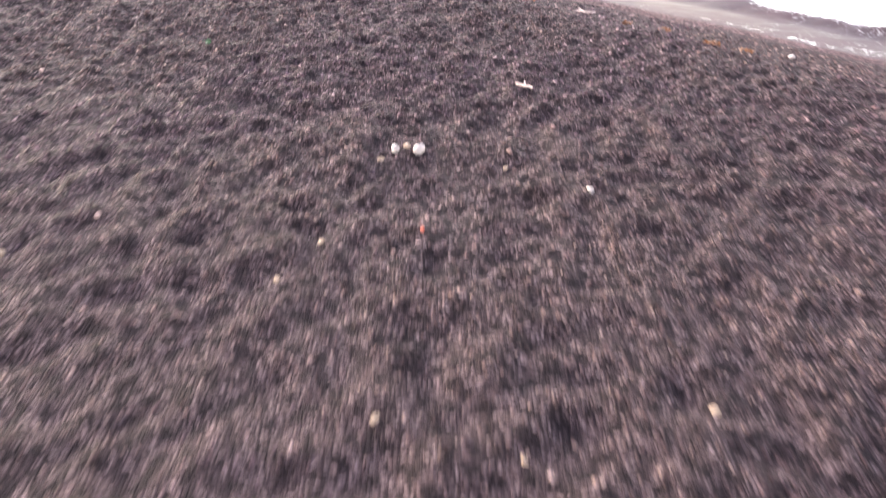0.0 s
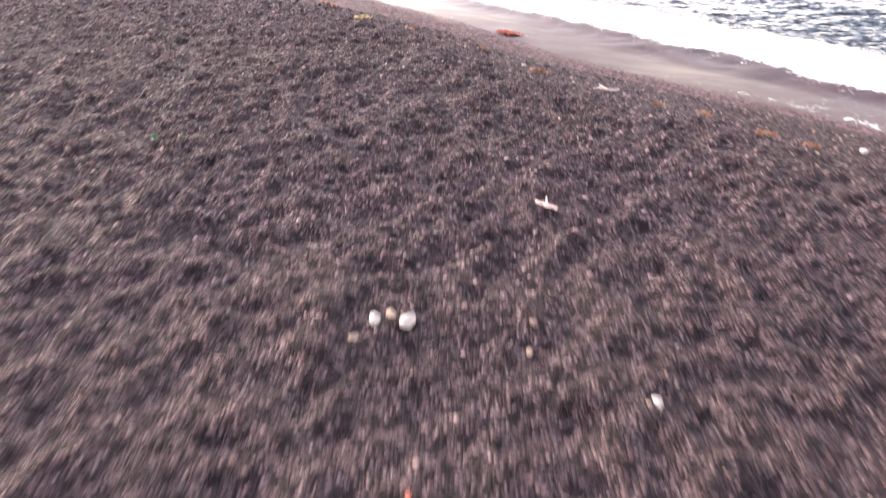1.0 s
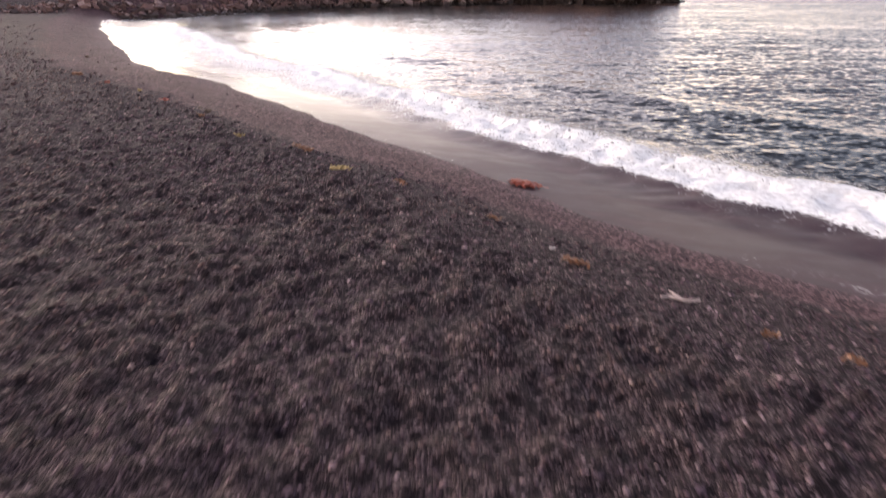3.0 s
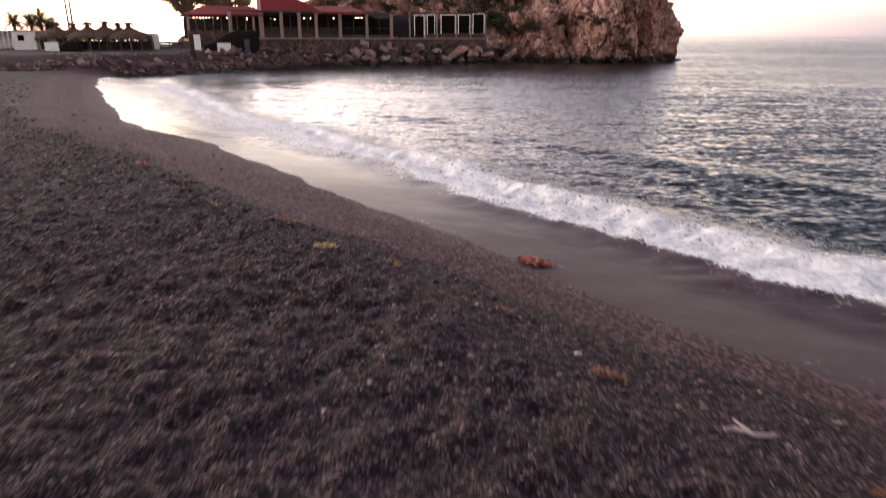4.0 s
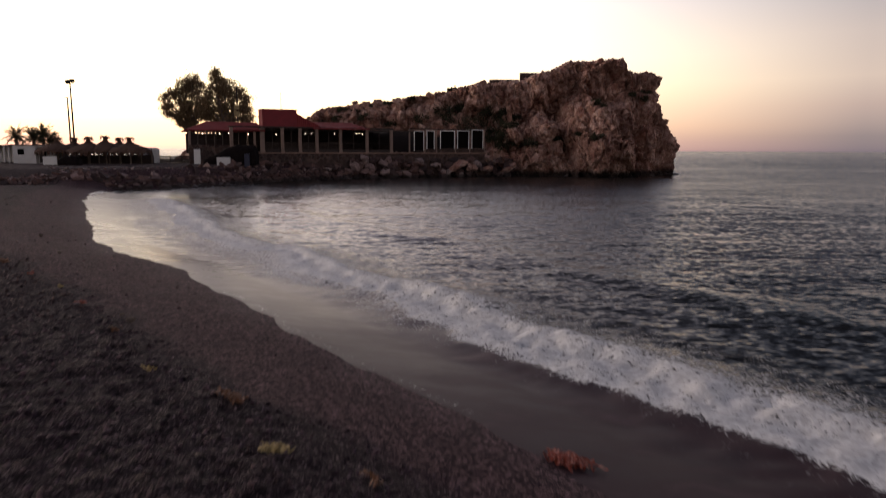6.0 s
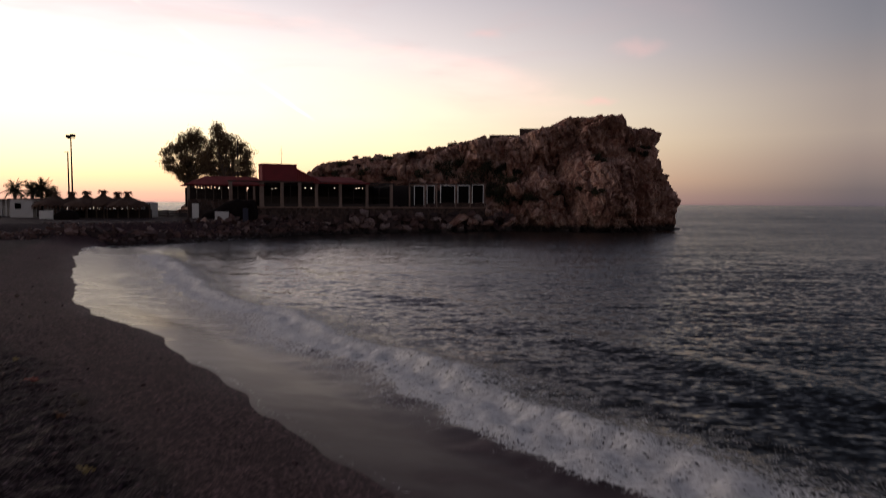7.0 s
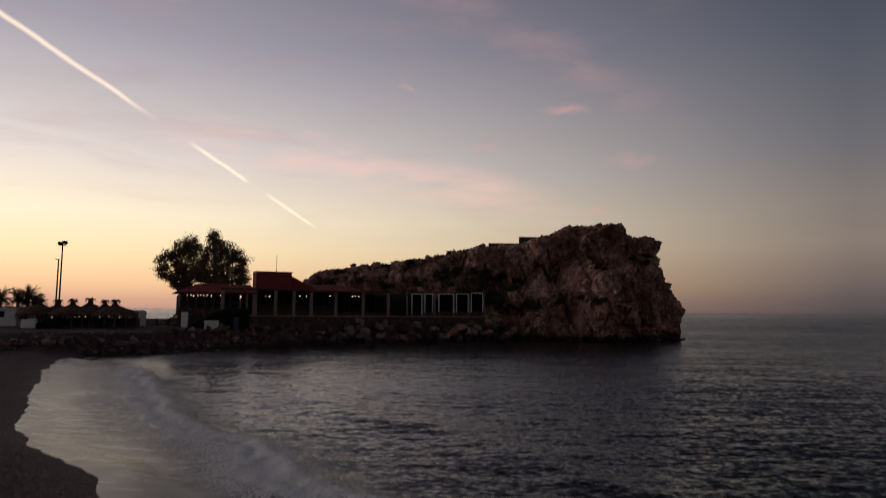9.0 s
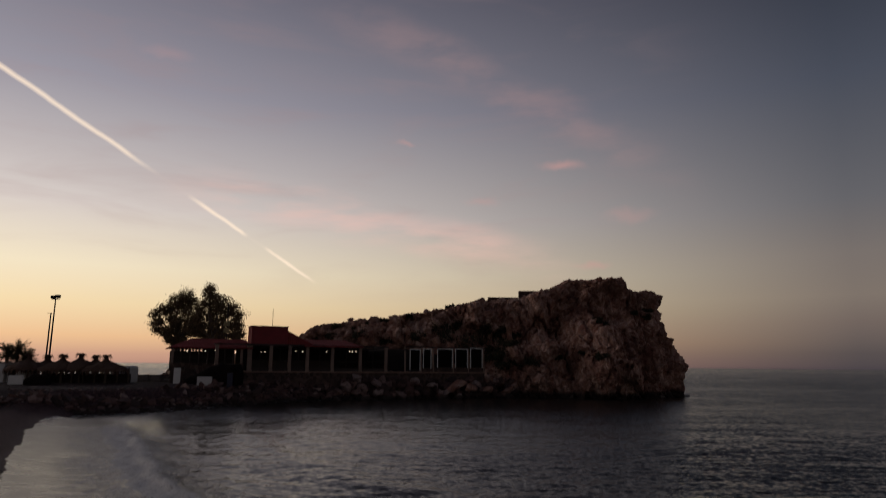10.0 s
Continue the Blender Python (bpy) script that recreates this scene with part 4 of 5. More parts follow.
for i, (x, y, h) in enumerate(((-39.4, 70.0, 4.0), (-38.2, 70.6, 3.85), (-37.05, 70.2, 4.1), (-36.2, 70.0, 3.55))):
    build_palm((x, y, floor_at(x, y)), h - floor_at(x, y), 80 + i)
SCRUB = ((6.4, 5.0, 1.2), (7.4, 4.5, 1.2), (8.2, 3.5, 1.1), (7.0, 3.2, 1.2), (6.0, 4.0, 1.1), (7.4, 7.2, 1.0), (9.0, 6.6, .9), (-2.2, 6.3, 1.3), (0.2, 7.3, 1.9), (1.2, 6.4, 1.9), (3.2, 5.6, 2.0), (4.8, 6.0, 1.8), (6.2, 5.8, 2.0), (5.4, 7.2, 1.6), (6.8, 6.8, 1.7), (7.6, 5.4, 1.6), (2.4, 7.6, 1.3), (10.2, 3.6, 1.1), (14.2, 3.4, 1.0), (16.8, 4.3, .9), (18.2, 7.8, .7), (22.4, 9.4, .5), (7.3, 6.4, 1.0), (8.0, 5.5, 1.0), (-6, 6.0, 1.1), (-9, 6.6, 1.0),
         (5.2, 4.2, 1.2), (6.8, 4.0, 1.0), (3.9, 4.6, 1.1), (17.4, 8.2, .75), (23.9, 8.9, .7), (24.6, 9.6, .8), (15.4, 4.8, .6), (13.0, 4.2, .6), (-12.6, 6.4, .9))
for i, (x, z, r) in enumerate(SCRUB):
    spot = cliff_face(x, z)
    if spot:
        build_bush((spot.x, spot.y - .1, spot.z - .1), (r, r * .7, r * .8), 200 + i)
for i, (x, r) in enumerate(((-14.6, .8), (-12.2, .9), (-10.4, .7), (-8.2, .7), (-6.4, .8), (-3.6, .6), (1.4, .7), (20.4, .5))):
    spot = cliff_top(x, 90.6)
    if spot:
        build_bush((spot.x, spot.y, spot.z - .12), (r, r * .8, r * .7), 300 + i, "low dark scrub on the skyline of the rock")


def build_ruin(x0, x1, top, y):
    """A stretch of old rampart on the ridge, coursed rubble with a level top."""
    base = min(cliff_top(x, y).z for x in (x0, (x0 + x1) / 2, x1)) - .5
    ob = thing("ruined_wall", pose(x0, y, base), "level-topped ruined stone wall on the ridge", "wall", "ruined walls on the ridge")
    bm = bmesh.new()
    box(bm, (0, -.25, 0), (x1 - x0, .25, top - base), .05)
    part("masonry", bm, M_STONE, ob)
    bm = bmesh.new()
    box(bm, (-.04, -.29, top - base), (x1 - x0 + .04, .29, top - base + .08), .03)
    part("coping", bm, M_PILLAR, ob)


build_ruin(9.7, 13.2, 12.15, 90.2)
build_ruin(6.0, 9.6, 11.35, 90.2)


# ---------------------------------------------------------------- riprap along the bay
def boulder_meshes(mat, craggy=.10, sub=2):
    out = []
    for i in range(10):
        bm = bmesh.new()
        lump(bm, (0, 0, 0), (1.5, .9, .55), craggy, 900 + i, sub, None, 13, (0.34, 0.72))
        out.append(finish(bm, "boulder", mat))
    return out


BOULDERS = boulder_meshes(M_BOULDER)
OUTCROPS = boulder_meshes(M_CLIFF, .30, 3)
KNOBS, rng = [], random.Random(12)
for k in range(6):
    bm = bmesh.new()
    lump(bm, (0, 0, 0), (1.2, 1.0, .9), .45, 960 + k, 3, None, 10, (.5, .8))
    KNOBS.append(finish(bm, "boulder", M_CLIFF))


def heap(name, rows, label, mat):
    """Many boulders as one mesh; rows: x, y, z, size."""
    co, faces, k = [], [], 0
    for x, y, z, r in rows:
        me = rng.choice(KNOBS)
        m = pose(x, y, z, rng.uniform(-25, 25), rng.uniform(-25, 25), rng.uniform(0, 360)) @ Matrix.Diagonal((r * rng.uniform(.8, 1.3), r * rng.uniform(.8, 1.2), r * rng.uniform(.7, 1.1), 1))
        v = np.empty(len(me.vertices) * 3, np.float32)
        me.vertices.foreach_get("co", v)
        f = np.empty(len(me.polygons) * 3, np.int32)
        me.polygons.foreach_get("vertices", f)
        co.append(v.reshape(-1, 3) @ np.array(m.to_3x3()).T + np.array(m.translation))
        faces.append(f.reshape(-1, 3) + k)
        k += len(me.vertices)
    tagged(new(name, mesh_from(name, np.concatenate(co), np.concatenate(faces), mat, False)), label, "boulders", kind="stuff")


def place_boulder(x, y, z, r, rng, label, kinds=BOULDERS):
    ob = new("boulder", rng.choice(kinds))
    ob.matrix_basis = pose(x, y, z, rng.uniform(-50, 50), rng.uniform(-50, 50), rng.uniform(0, 360)) @ Matrix.Diagonal((r * rng.uniform(.85, 1.3), r * rng.uniform(.8, 1.2), r * rng.uniform(.75, 1.15), 1))
    tagged(ob, label, "boulder", "riprap boulders")


def build_riprap():
    rng = random.Random(44)
    line = [(-46, 44.8), (-37, 47.0), (-30, 48.9), (-26, 51.0), (-23.5, 53.8), (-20, 56.2), (-17.8, 60.6), (-15.9, 66.2), (-12.9, 71.6), (-8.6, 75.6), (-3, 79.0), (2.5, 82.2), (7, 83.6)]
    for (ax, ay), (bx, by) in zip(line, line[1:]):
        run = math.hypot(bx - ax, by - ay)
        nx, ny = -(by - ay) / run, (bx - ax) / run
        for row, (back, up, r0) in enumerate(((0.0, 0.10, .58), (0.9, 0.58, .50), (1.8, 0.98, .48), (2.6, 1.42, .48), (3.2, 1.85, .42))):
            k = 0.0
            while k < run:
                low = ax < -24
                if (low and row == 2) or (row >= 2 and ax < -19.5) or (row == 3 and ax < -18) or (row == 4 and ax < -16):
                    break
                r = r0 * rng.uniform(.6, 1.35) * (.46 if low else .85 if ax < -17 else 1.0)
                f = k / run
                x, y = ax + (bx - ax) * f + nx * back + rng.uniform(-.25, .25), ay + (by - ay) * f + ny * back + rng.uniform(-.3, .3)
                base = max(floor_at(x, y), -.3)
                z = max(base + r * .12, (up - .15) * float(np.interp(x, [-20, -15, -13, -9], [.45, .95, 1.05, 1.45])) + rng.uniform(-.12, .15)) if not low else base + r * .25
                pink = "weathered reddish boulder on the edge of the beach" if low else "angular brown boulder of the sea defence, dark at the waterline"
                place_boulder(x, y, z, r, rng, pink)
                k += r * rng.uniform(1.7, 2.5) * (1.5 if low else 1.0)


def build_rubble():
    """Small broken stone filling the gaps of the sea defence, in one mesh."""
    rng = np.random.RandomState(77)
    line = np.array([(-46, 44.8), (-37, 47.0), (-30, 48.9), (-26, 51.0), (-23.5, 53.8), (-20, 56.2), (-17.8, 60.6), (-15.9, 66.2), (-12.9, 71.6), (-8.6, 75.6), (-3, 79.0), (2.5, 82.2), (7, 83.6)], float)
    run = np.r_[0, np.cumsum(np.hypot(*np.diff(line, axis=0).T))]
    n = 2600
    k = rng.uniform(0, run[-1], n)
    x, y = np.interp(k, run, line[:, 0]), np.interp(k, run, line[:, 1])
    dx, dy = np.interp(k + .5, run, line[:, 0]) - np.interp(k - .5, run, line[:, 0]), np.interp(k + .5, run, line[:, 1]) - np.interp(k - .5, run, line[:, 1])
    size = np.hypot(dx, dy)
    low = x < -25
    back = rng.uniform(-.5, 3.4, n) * np.where(low, .6, 1) + np.where(low, rng.uniform(-.6, .4, n), 0)
    x, y = x - dy / size * back, y + dx / size * back
    r = np.exp(rng.normal(-1.75, .35, n)) * np.where(low, .62, 1)
    slope = np.where(low, -9, np.interp(back, [-.5, 0, .9, 1.8, 2.6, 3.4], [-.2, .12, .62, 1.0, 1.38, 1.7]) * np.interp(x, [-20, -15, -13, -9], [.45, .95, 1.05, 1.45]))
    keep = (x > -17) | (back < 1.2)
    r = np.where((x > -18) | (back < 1.4), r, r * .3)
    slope = np.where(keep, slope, -9)
    z = np.maximum(land_height(x, y), slope) + .02
    c = np.array([(a, b, d) for a in (-1, 1) for b in (-1, 1) for d in (-1, 1)], float)
    quads = np.array([(0, 1, 3, 2), (4, 6, 7, 5), (0, 4, 5, 1), (2, 3, 7, 6), (0, 2, 6, 4), (1, 5, 7, 3)])
    p = c[None] * rng.uniform(.55, 1.0, (n, 8, 3)) * np.stack([rng.uniform(.9, 1.6, n), rng.uniform(.6, 1, n), rng.uniform(.35, .8, n)], -1)[:, None]
    for i, j, sp in ((0, 2, .6), (1, 2, .6), (0, 1, 3.1)):
        a = rng.uniform(-sp, sp, n)[:, None]
        u, v = p[..., i].copy(), p[..., j].copy()
        p[..., i], p[..., j] = u * np.cos(a) - v * np.sin(a), u * np.sin(a) + v * np.cos(a)
    co = p * r[:, None, None] + np.stack([x, y, z], -1)[:, None]
    faces = (quads[None] + 8 * np.arange(n)[:, None, None]).reshape(-1, 4)
    tagged(new("rubble", mesh_from("rubble", co.reshape(-1, 3), faces, M_RUBBLE, False)), "small broken reddish stone between the boulders", "rubble", kind="stuff")


build_riprap()
build_rubble()
foot = [(-9.5, 75.6), (-5, 77.6), (0, 80.2), (4, 82.0), (8.6, 83.4)]
rows = []
for k in range(90):
    f = rng.uniform(0, 4)
    i = min(3, int(f))
    x, y = foot[i][0] + (foot[i + 1][0] - foot[i][0]) * (f - i), foot[i][1] + (foot[i + 1][1] - foot[i][1]) * (f - i)
    up = rng.uniform(.1, 2.0)
    rows.append((x, y + .55 * up - .6, up, rng.uniform(.28, .6)))
heap("foot_boulders", rows, "pale reddish boulders heaped at the foot of the terrace", M_RUBBLE)
for x, y, z, r in ((1.9, 80.4, 1.2, 1.25), (3.6, 81.2, .9, 1.15), (5.4, 82.2, .8, 1.1), (7.6, 82.8, .7, 1.1)):
    place_boulder(x, y, z, r, rng, "large pale reddish boulder at the foot of the rock", OUTCROPS)


rows = []
for x in (-15.2, -13.8, -12.9, -11.6, -9.7, -9.0, -7.5, -5.6, -4.7, -2.6, -1.2, .4, 2.4, 3.4, 5.0):
    spot = cliff_top(x, 89.6 + rng.uniform(-1.2, .6))
    if spot:
        rows.append((spot.x, spot.y, spot.z - .08, rng.uniform(.3, .5)))
for k in range(80):
    spot = cliff_face(rng.uniform(-14, 7), rng.uniform(5.6, 9.2))
    if spot:
        rows.append((spot.x, spot.y, spot.z, rng.uniform(.3, .7)))
heap("slope_boulders", rows, "pale boulders lying on the rocky slope behind the restaurant", M_CLIFF)


for x, y, r in ((28.3, 88.0, .8), (28.8, 88.9, .75), (29.3, 89.8, .6)):
    ob = new("boulder", BOULDERS[3])
    ob.matrix_basis = pose(x, y, .08, 4, 6, 25 * x) @ Matrix.Diagonal((r, r, r * .7, 1))
    tagged(ob, "low dark ledge of wet rock at the tip of the headland", "boulder", "riprap boulders")


# ---------------------------------------------------------------- the restaurant
FACADE = (Vector((-17.4, 73.0, 0)), Vector((5.3, 83.4, 0)))       # line of the sea-side columns
RUN = (FACADE[1] - FACADE[0]).length
TURN = math.degrees(math.atan2(FACADE[1].y - FACADE[0].y, FACADE[1].x - FACADE[0].x))
FLOOR_Z, BEAM_Z = 2.62, 4.98


def build_restaurant():
    """Long open dining terrace: x along the front, y inland, z from the sea."""
    ob = thing("restaurant", pose(FACADE[0].x, FACADE[0].y, 0, 0, 0, TURN), "low seaside restaurant with open terrace, stone columns and red roofs", "building")
    deep = 7.0
    bm = boxed((-.6, -.25, .2), (RUN + .2, .15, FLOOR_Z - .12), .03)
    part("retaining_wall", bm, M_STONE, ob, "rubble retaining wall under the terrace")
    part("terrace_floor", boxed((-.7, -.35, FLOOR_Z - .12), (RUN + .3, deep, FLOOR_Z), .02), M_CLAY, ob)
    cols = [0.0, 1.95, 3.7, 5.4, 7.87, 10.7, 13.4]
    for i, x in enumerate(cols):
        w = .42 if i in (0,) else .30
        bm = boxed((x - w / 2, -.12, FLOOR_Z), (x + w / 2, .14, BEAM_Z), .02)
        box(bm, (x - w / 2 - .03, -.15, BEAM_Z - .12), (x + w / 2 + .03, .17, BEAM_Z - .002), .01)
        box(bm, (x - w / 2 - .03, -.15, FLOOR_Z + .002), (x + w / 2 + .03, .17, FLOOR_Z + .14), .01)
        part("column", bm, M_PILLAR, ob)
    part("eaves_beam", boxed((-.3, -.14, BEAM_Z), (cols[-1] + .2, .16, BEAM_Z + .16), .02), M_DARK, ob)
    # dwarf walls and rails between the columns, back wall, ceiling
    for a, b in zip(cols, cols[1:]):
        bm = boxed((a + .14, -.02, FLOOR_Z), (b - .14, .06, FLOOR_Z + .30), .01)
        part("parapet", bm, M_DARK, ob)
        bm = bmesh.new()
        tube(bm, (a + .12, .02, FLOOR_Z + .95), (b - .12, .02, FLOOR_Z + .95), .025, .025, 6)
        part("handrail", bm, M_DARK, ob)
        bm = boxed(((a + b) / 2 - .03, 0, FLOOR_Z + .3), ((a + b) / 2 + .03, .05, BEAM_Z), .005)
        part("mullion", bm, M_DARK, ob)
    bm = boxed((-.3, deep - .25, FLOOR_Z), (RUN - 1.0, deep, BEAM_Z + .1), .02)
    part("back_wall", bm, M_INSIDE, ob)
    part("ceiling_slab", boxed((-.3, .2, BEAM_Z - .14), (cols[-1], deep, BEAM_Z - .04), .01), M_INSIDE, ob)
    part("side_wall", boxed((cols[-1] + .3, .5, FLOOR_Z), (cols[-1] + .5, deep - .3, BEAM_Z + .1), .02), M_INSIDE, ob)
    # tables and chairs show only as low dark shapes: counter along the back
    part("bar_counter", boxed((1.0, 4.4, FLOOR_Z), (9.0, 5.0, FLOOR_Z + 1.05), .03), M_DARK, ob)
    # pitched red roof over the middle stretch
    def slope(name, x0, x1, eave, ridge, y0, y1, hip0=0.0, hip1=0.0):
        bm = bmesh.new()
        v = [bm.verts.new(p) for p in ((x0, y0, eave), (x1, y0, eave), (x1 - hip1, y1, ridge), (x0 + hip0, y1, ridge),
                                       (x0, y0, eave - .09), (x1, y0, eave - .09), (x1 - hip1, y1, ridge - .09), (x0 + hip0, y1, ridge - .09))]
        for f in ((0, 1, 2, 3), (7, 6, 5, 4), (0, 4, 5, 1), (1, 5, 6, 2), (2, 6, 7, 3), (3, 7, 4, 0)):
            bm.faces.new([v[k] for k in f])
        return part(name, bm, M_TILE, ob, "red tiled roof slope")
    slope("roof", 5.0, 10.9, BEAM_Z + .05, BEAM_Z + .80, -.45, 3.6, .2, .8)
    slope("roof_back", 5.0, 10.9, BEAM_Z + .05, BEAM_Z + .80, 7.4, 3.6, .2, .8)
    # red tower block with a raking flank
    bm = bmesh.new()
    zb = BEAM_Z + .01
    v = [bm.verts.new(p) for p in ((.1, .1, zb), (3.45, .1, zb), (3.45, .1, zb + 1.76), (.1, .1, zb + 1.76),
                                   (.1, 2.2, zb), (3.45, 2.2, zb), (3.45, 2.2, zb + 1.76), (.1, 2.2, zb + 1.76))]
    for f in ((0, 1, 2, 3), (7, 6, 5, 4), (0, 4, 5, 1), (1, 5, 6, 2), (2, 6, 7, 3), (3, 7, 4, 0)):
        bm.faces.new([v[k] for k in f])
    tower = part("tower", bm, M_RED, ob, "plain dark red painted rooftop block")
    bm = boxed((.04, .04, zb + 1.761), (3.52, 2.26, zb + 1.83), .01)
    part("tower_cap", bm, M_RED, tower)
    bm = bmesh.new()
    v = [bm.verts.new(p) for p in ((3.46, .2, zb), (6.3, .2, zb), (3.46, .2, zb + 1.45), (3.46, 4.4, zb), (6.3, 4.4, zb), (3.46, 4.4, zb + 1.45))]
    for f in ((0, 1, 2), (5, 4, 3), (0, 3, 4, 1), (1, 4, 5, 2), (2, 5, 3, 0)):
        bm.faces.new([v[k] for k in f])
    part("raking_roof", bm, M_TILE, ob, "red tiled raking roof beside the tower")
    # aerial on the tower
    bm = bmesh.new()
    tube(bm, (2.2, 1.4, zb + 1.8), (2.2, 1.4, zb + 3.6), .025, .015, 6)
    mast = part("aerial", bm, M_METAL, ob, "thin steel aerial mast")
    for k, w in ((3.1, .28), (3.35, .22), (2.9, .34)):
        bm = bmesh.new()
        tube(bm, (2.2 - w / 2, 1.4, zb + k), (2.2 + w / 2, 1.4, zb + k), .01, .01, 4)
        part("crossbar", bm, M_METAL, mast)
    # left wing under its own red roof, over a stone plinth
    lx0, lx1 = -6.75, -.5
    part("wing_plinth", boxed((lx0, .1, 1.2), (lx1, .4, 3.30), .03), M_STONE, ob, "rubble plinth of the side wing")
    part("wing_floor", boxed((lx0 + .1, .4, 2.3), (lx1, 6.6, 2.5), .02), M_CLAY, ob)
    for k in range(9):
        x = lx0 + .12 + k * (lx1 - lx0 - .3) / 8
        w = .10 if k not in (0, 5, 8) else .22
        part("post", boxed((x - w / 2, .16, 3.30), (x + w / 2, .30, 4.58), .01), M_DARK if w < .2 else M_PILLAR, ob)
    part("wing_beam", boxed((lx0 - .05, .12, 4.58), (lx1 + .1, .34, 4.72), .01), M_DARK, ob)
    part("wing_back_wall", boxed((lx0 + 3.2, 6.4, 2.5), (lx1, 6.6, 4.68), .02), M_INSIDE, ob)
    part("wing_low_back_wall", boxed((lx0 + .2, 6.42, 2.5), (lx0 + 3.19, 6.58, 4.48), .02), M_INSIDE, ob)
    for k in range(11):
        x = lx0 + .45 + k * .31
        part("back_post", boxed((x - .085 - .03 * (k % 3), 6.44, 4.482), (x + .07, 6.56, 4.68), .01), M_DARK, ob)
    bm = boxed((lx0 + .3, .2, 3.78), (lx1 - .2, .26, 3.83), .005)
    part("wing_rail", bm, M_DARK, ob)
    slope("wing_roof", lx0 - .22, lx1 + .75, 4.72, 5.60, -.35, 3.4, 2.1, .2)
    slope("wing_roof_back", lx0 - .22, lx1 + .75, 4.72, 5.60, 7.0, 3.4, 2.1, .2)
    # canopy bay between wing and tower
    part("canopy", boxed((-3.2, -.7, 5.00), (.1, .1, 5.10), .02), M_DARK, ob, "dark flat canopy")
    part("canopy_post", boxed((-3.1, -.62, 1.5), (-2.80, -.34, 5.0), .02), M_PILLAR, ob)
    # lamps under the ceilings
    for x, y, z in ((-5.3, 2.0, 4.46), (-4.23, 2.0, 4.48), (-3.72, 2.0, 4.49), (-2.86, 2.0, 4.52), (-.99, 2.0, 4.44), (1.35, 2.0, 4.48), (1.74, 2.0, 4.49), (4.71, 2.0, 4.58), (5.38, 2.0, 4.58), (7.81, 2.0, 4.62), (10.19, 2.0, 4.65), (10.49, 2.0, 4.68), (10.88, 2.0, 4.65)):
        bm = bmesh.new()
        tube(bm, (x, y, z), (x, y, z + .3), .012, .012, 5)
        lamp = part("pendant_lamp", bm, M_DARK, ob, "small lit pendant lamp")
        bm = bmesh.new()
        bmesh.ops.create_uvsphere(bm, u_segments=8, v_segments=6, radius=.045, matrix=Matrix.Translation((x, y, z - .06)))
        part("bulb", bm, M_BULB, lamp, "glowing bulb", True)
    # unroofed end: bare columns with slim lintels
    for a in (cols[-2], cols[-1]):
        part("lintel", boxed((a - .15, -.08, BEAM_Z - .2), (a + 2.2, .1, BEAM_Z - .06), .01), M_DARK, ob)
    return ob, cols[-1]


restaurant, last_col = build_restaurant()


def build_glazed_frame(x, width, z0, z1):
    """A white door or window frame standing in the open end of the terrace."""
    m = pose(FACADE[0].x, FACADE[0].y, 0, 0, 0, TURN) @ Matrix.Translation((x, -.02, z0))
    ob = thing("glazed_frame", m, "white-painted frame around dark glass on the terrace", "window", "white frames on the terrace")
    h, t = z1 - z0, .085
    part("jamb", boxed((0, 0, 0), (t, .1, h), .01), M_WHITE, ob)
    part("jamb", boxed((width - t, 0, 0), (width, .1, h), .01), M_WHITE, ob)
    part("head", boxed((t + .002, 0, h - t), (width - t - .002, .1, h), .01), M_WHITE, ob)
    part("sill", boxed((t + .002, 0, 0), (width - t - .002, .1, .06), .01), M_DARK, ob)
    part("pane", boxed((t, .045, .07), (width - t, .055, h - t), .0), M_GLASS, ob)
    return ob


for x0, x1, z0, z1 in ((16.02, 17.21, 2.81, 4.95), (17.51, 18.45, 3.00, 5.00), (19.13, 20.91, 3.06, 5.04), (21.23, 22.70, 3.06, 5.07), (23.02, 24.49, 3.06, 5.18)):
    build_glazed_frame(x0, x1 - x0, z0, z1)
for x in (15.58, 17.36, 18.75, 21.07, 22.86, 24.72):
    part("end_post", boxed((x - .07, .12, FLOOR_Z), (x + .07, .3, 5.10), .01), M_PILLAR, restaurant)
part("end_parapet", boxed((17.3, .14, FLOOR_Z), (24.9, .26, 3.05), .02), M_STONE, restaurant)
part("end_beam", boxed((15.5, .12, 5.102), (RUN - .1, .32, 5.20), .01), M_DARK, restaurant)
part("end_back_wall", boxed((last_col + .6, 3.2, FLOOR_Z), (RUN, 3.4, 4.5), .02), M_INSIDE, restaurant)


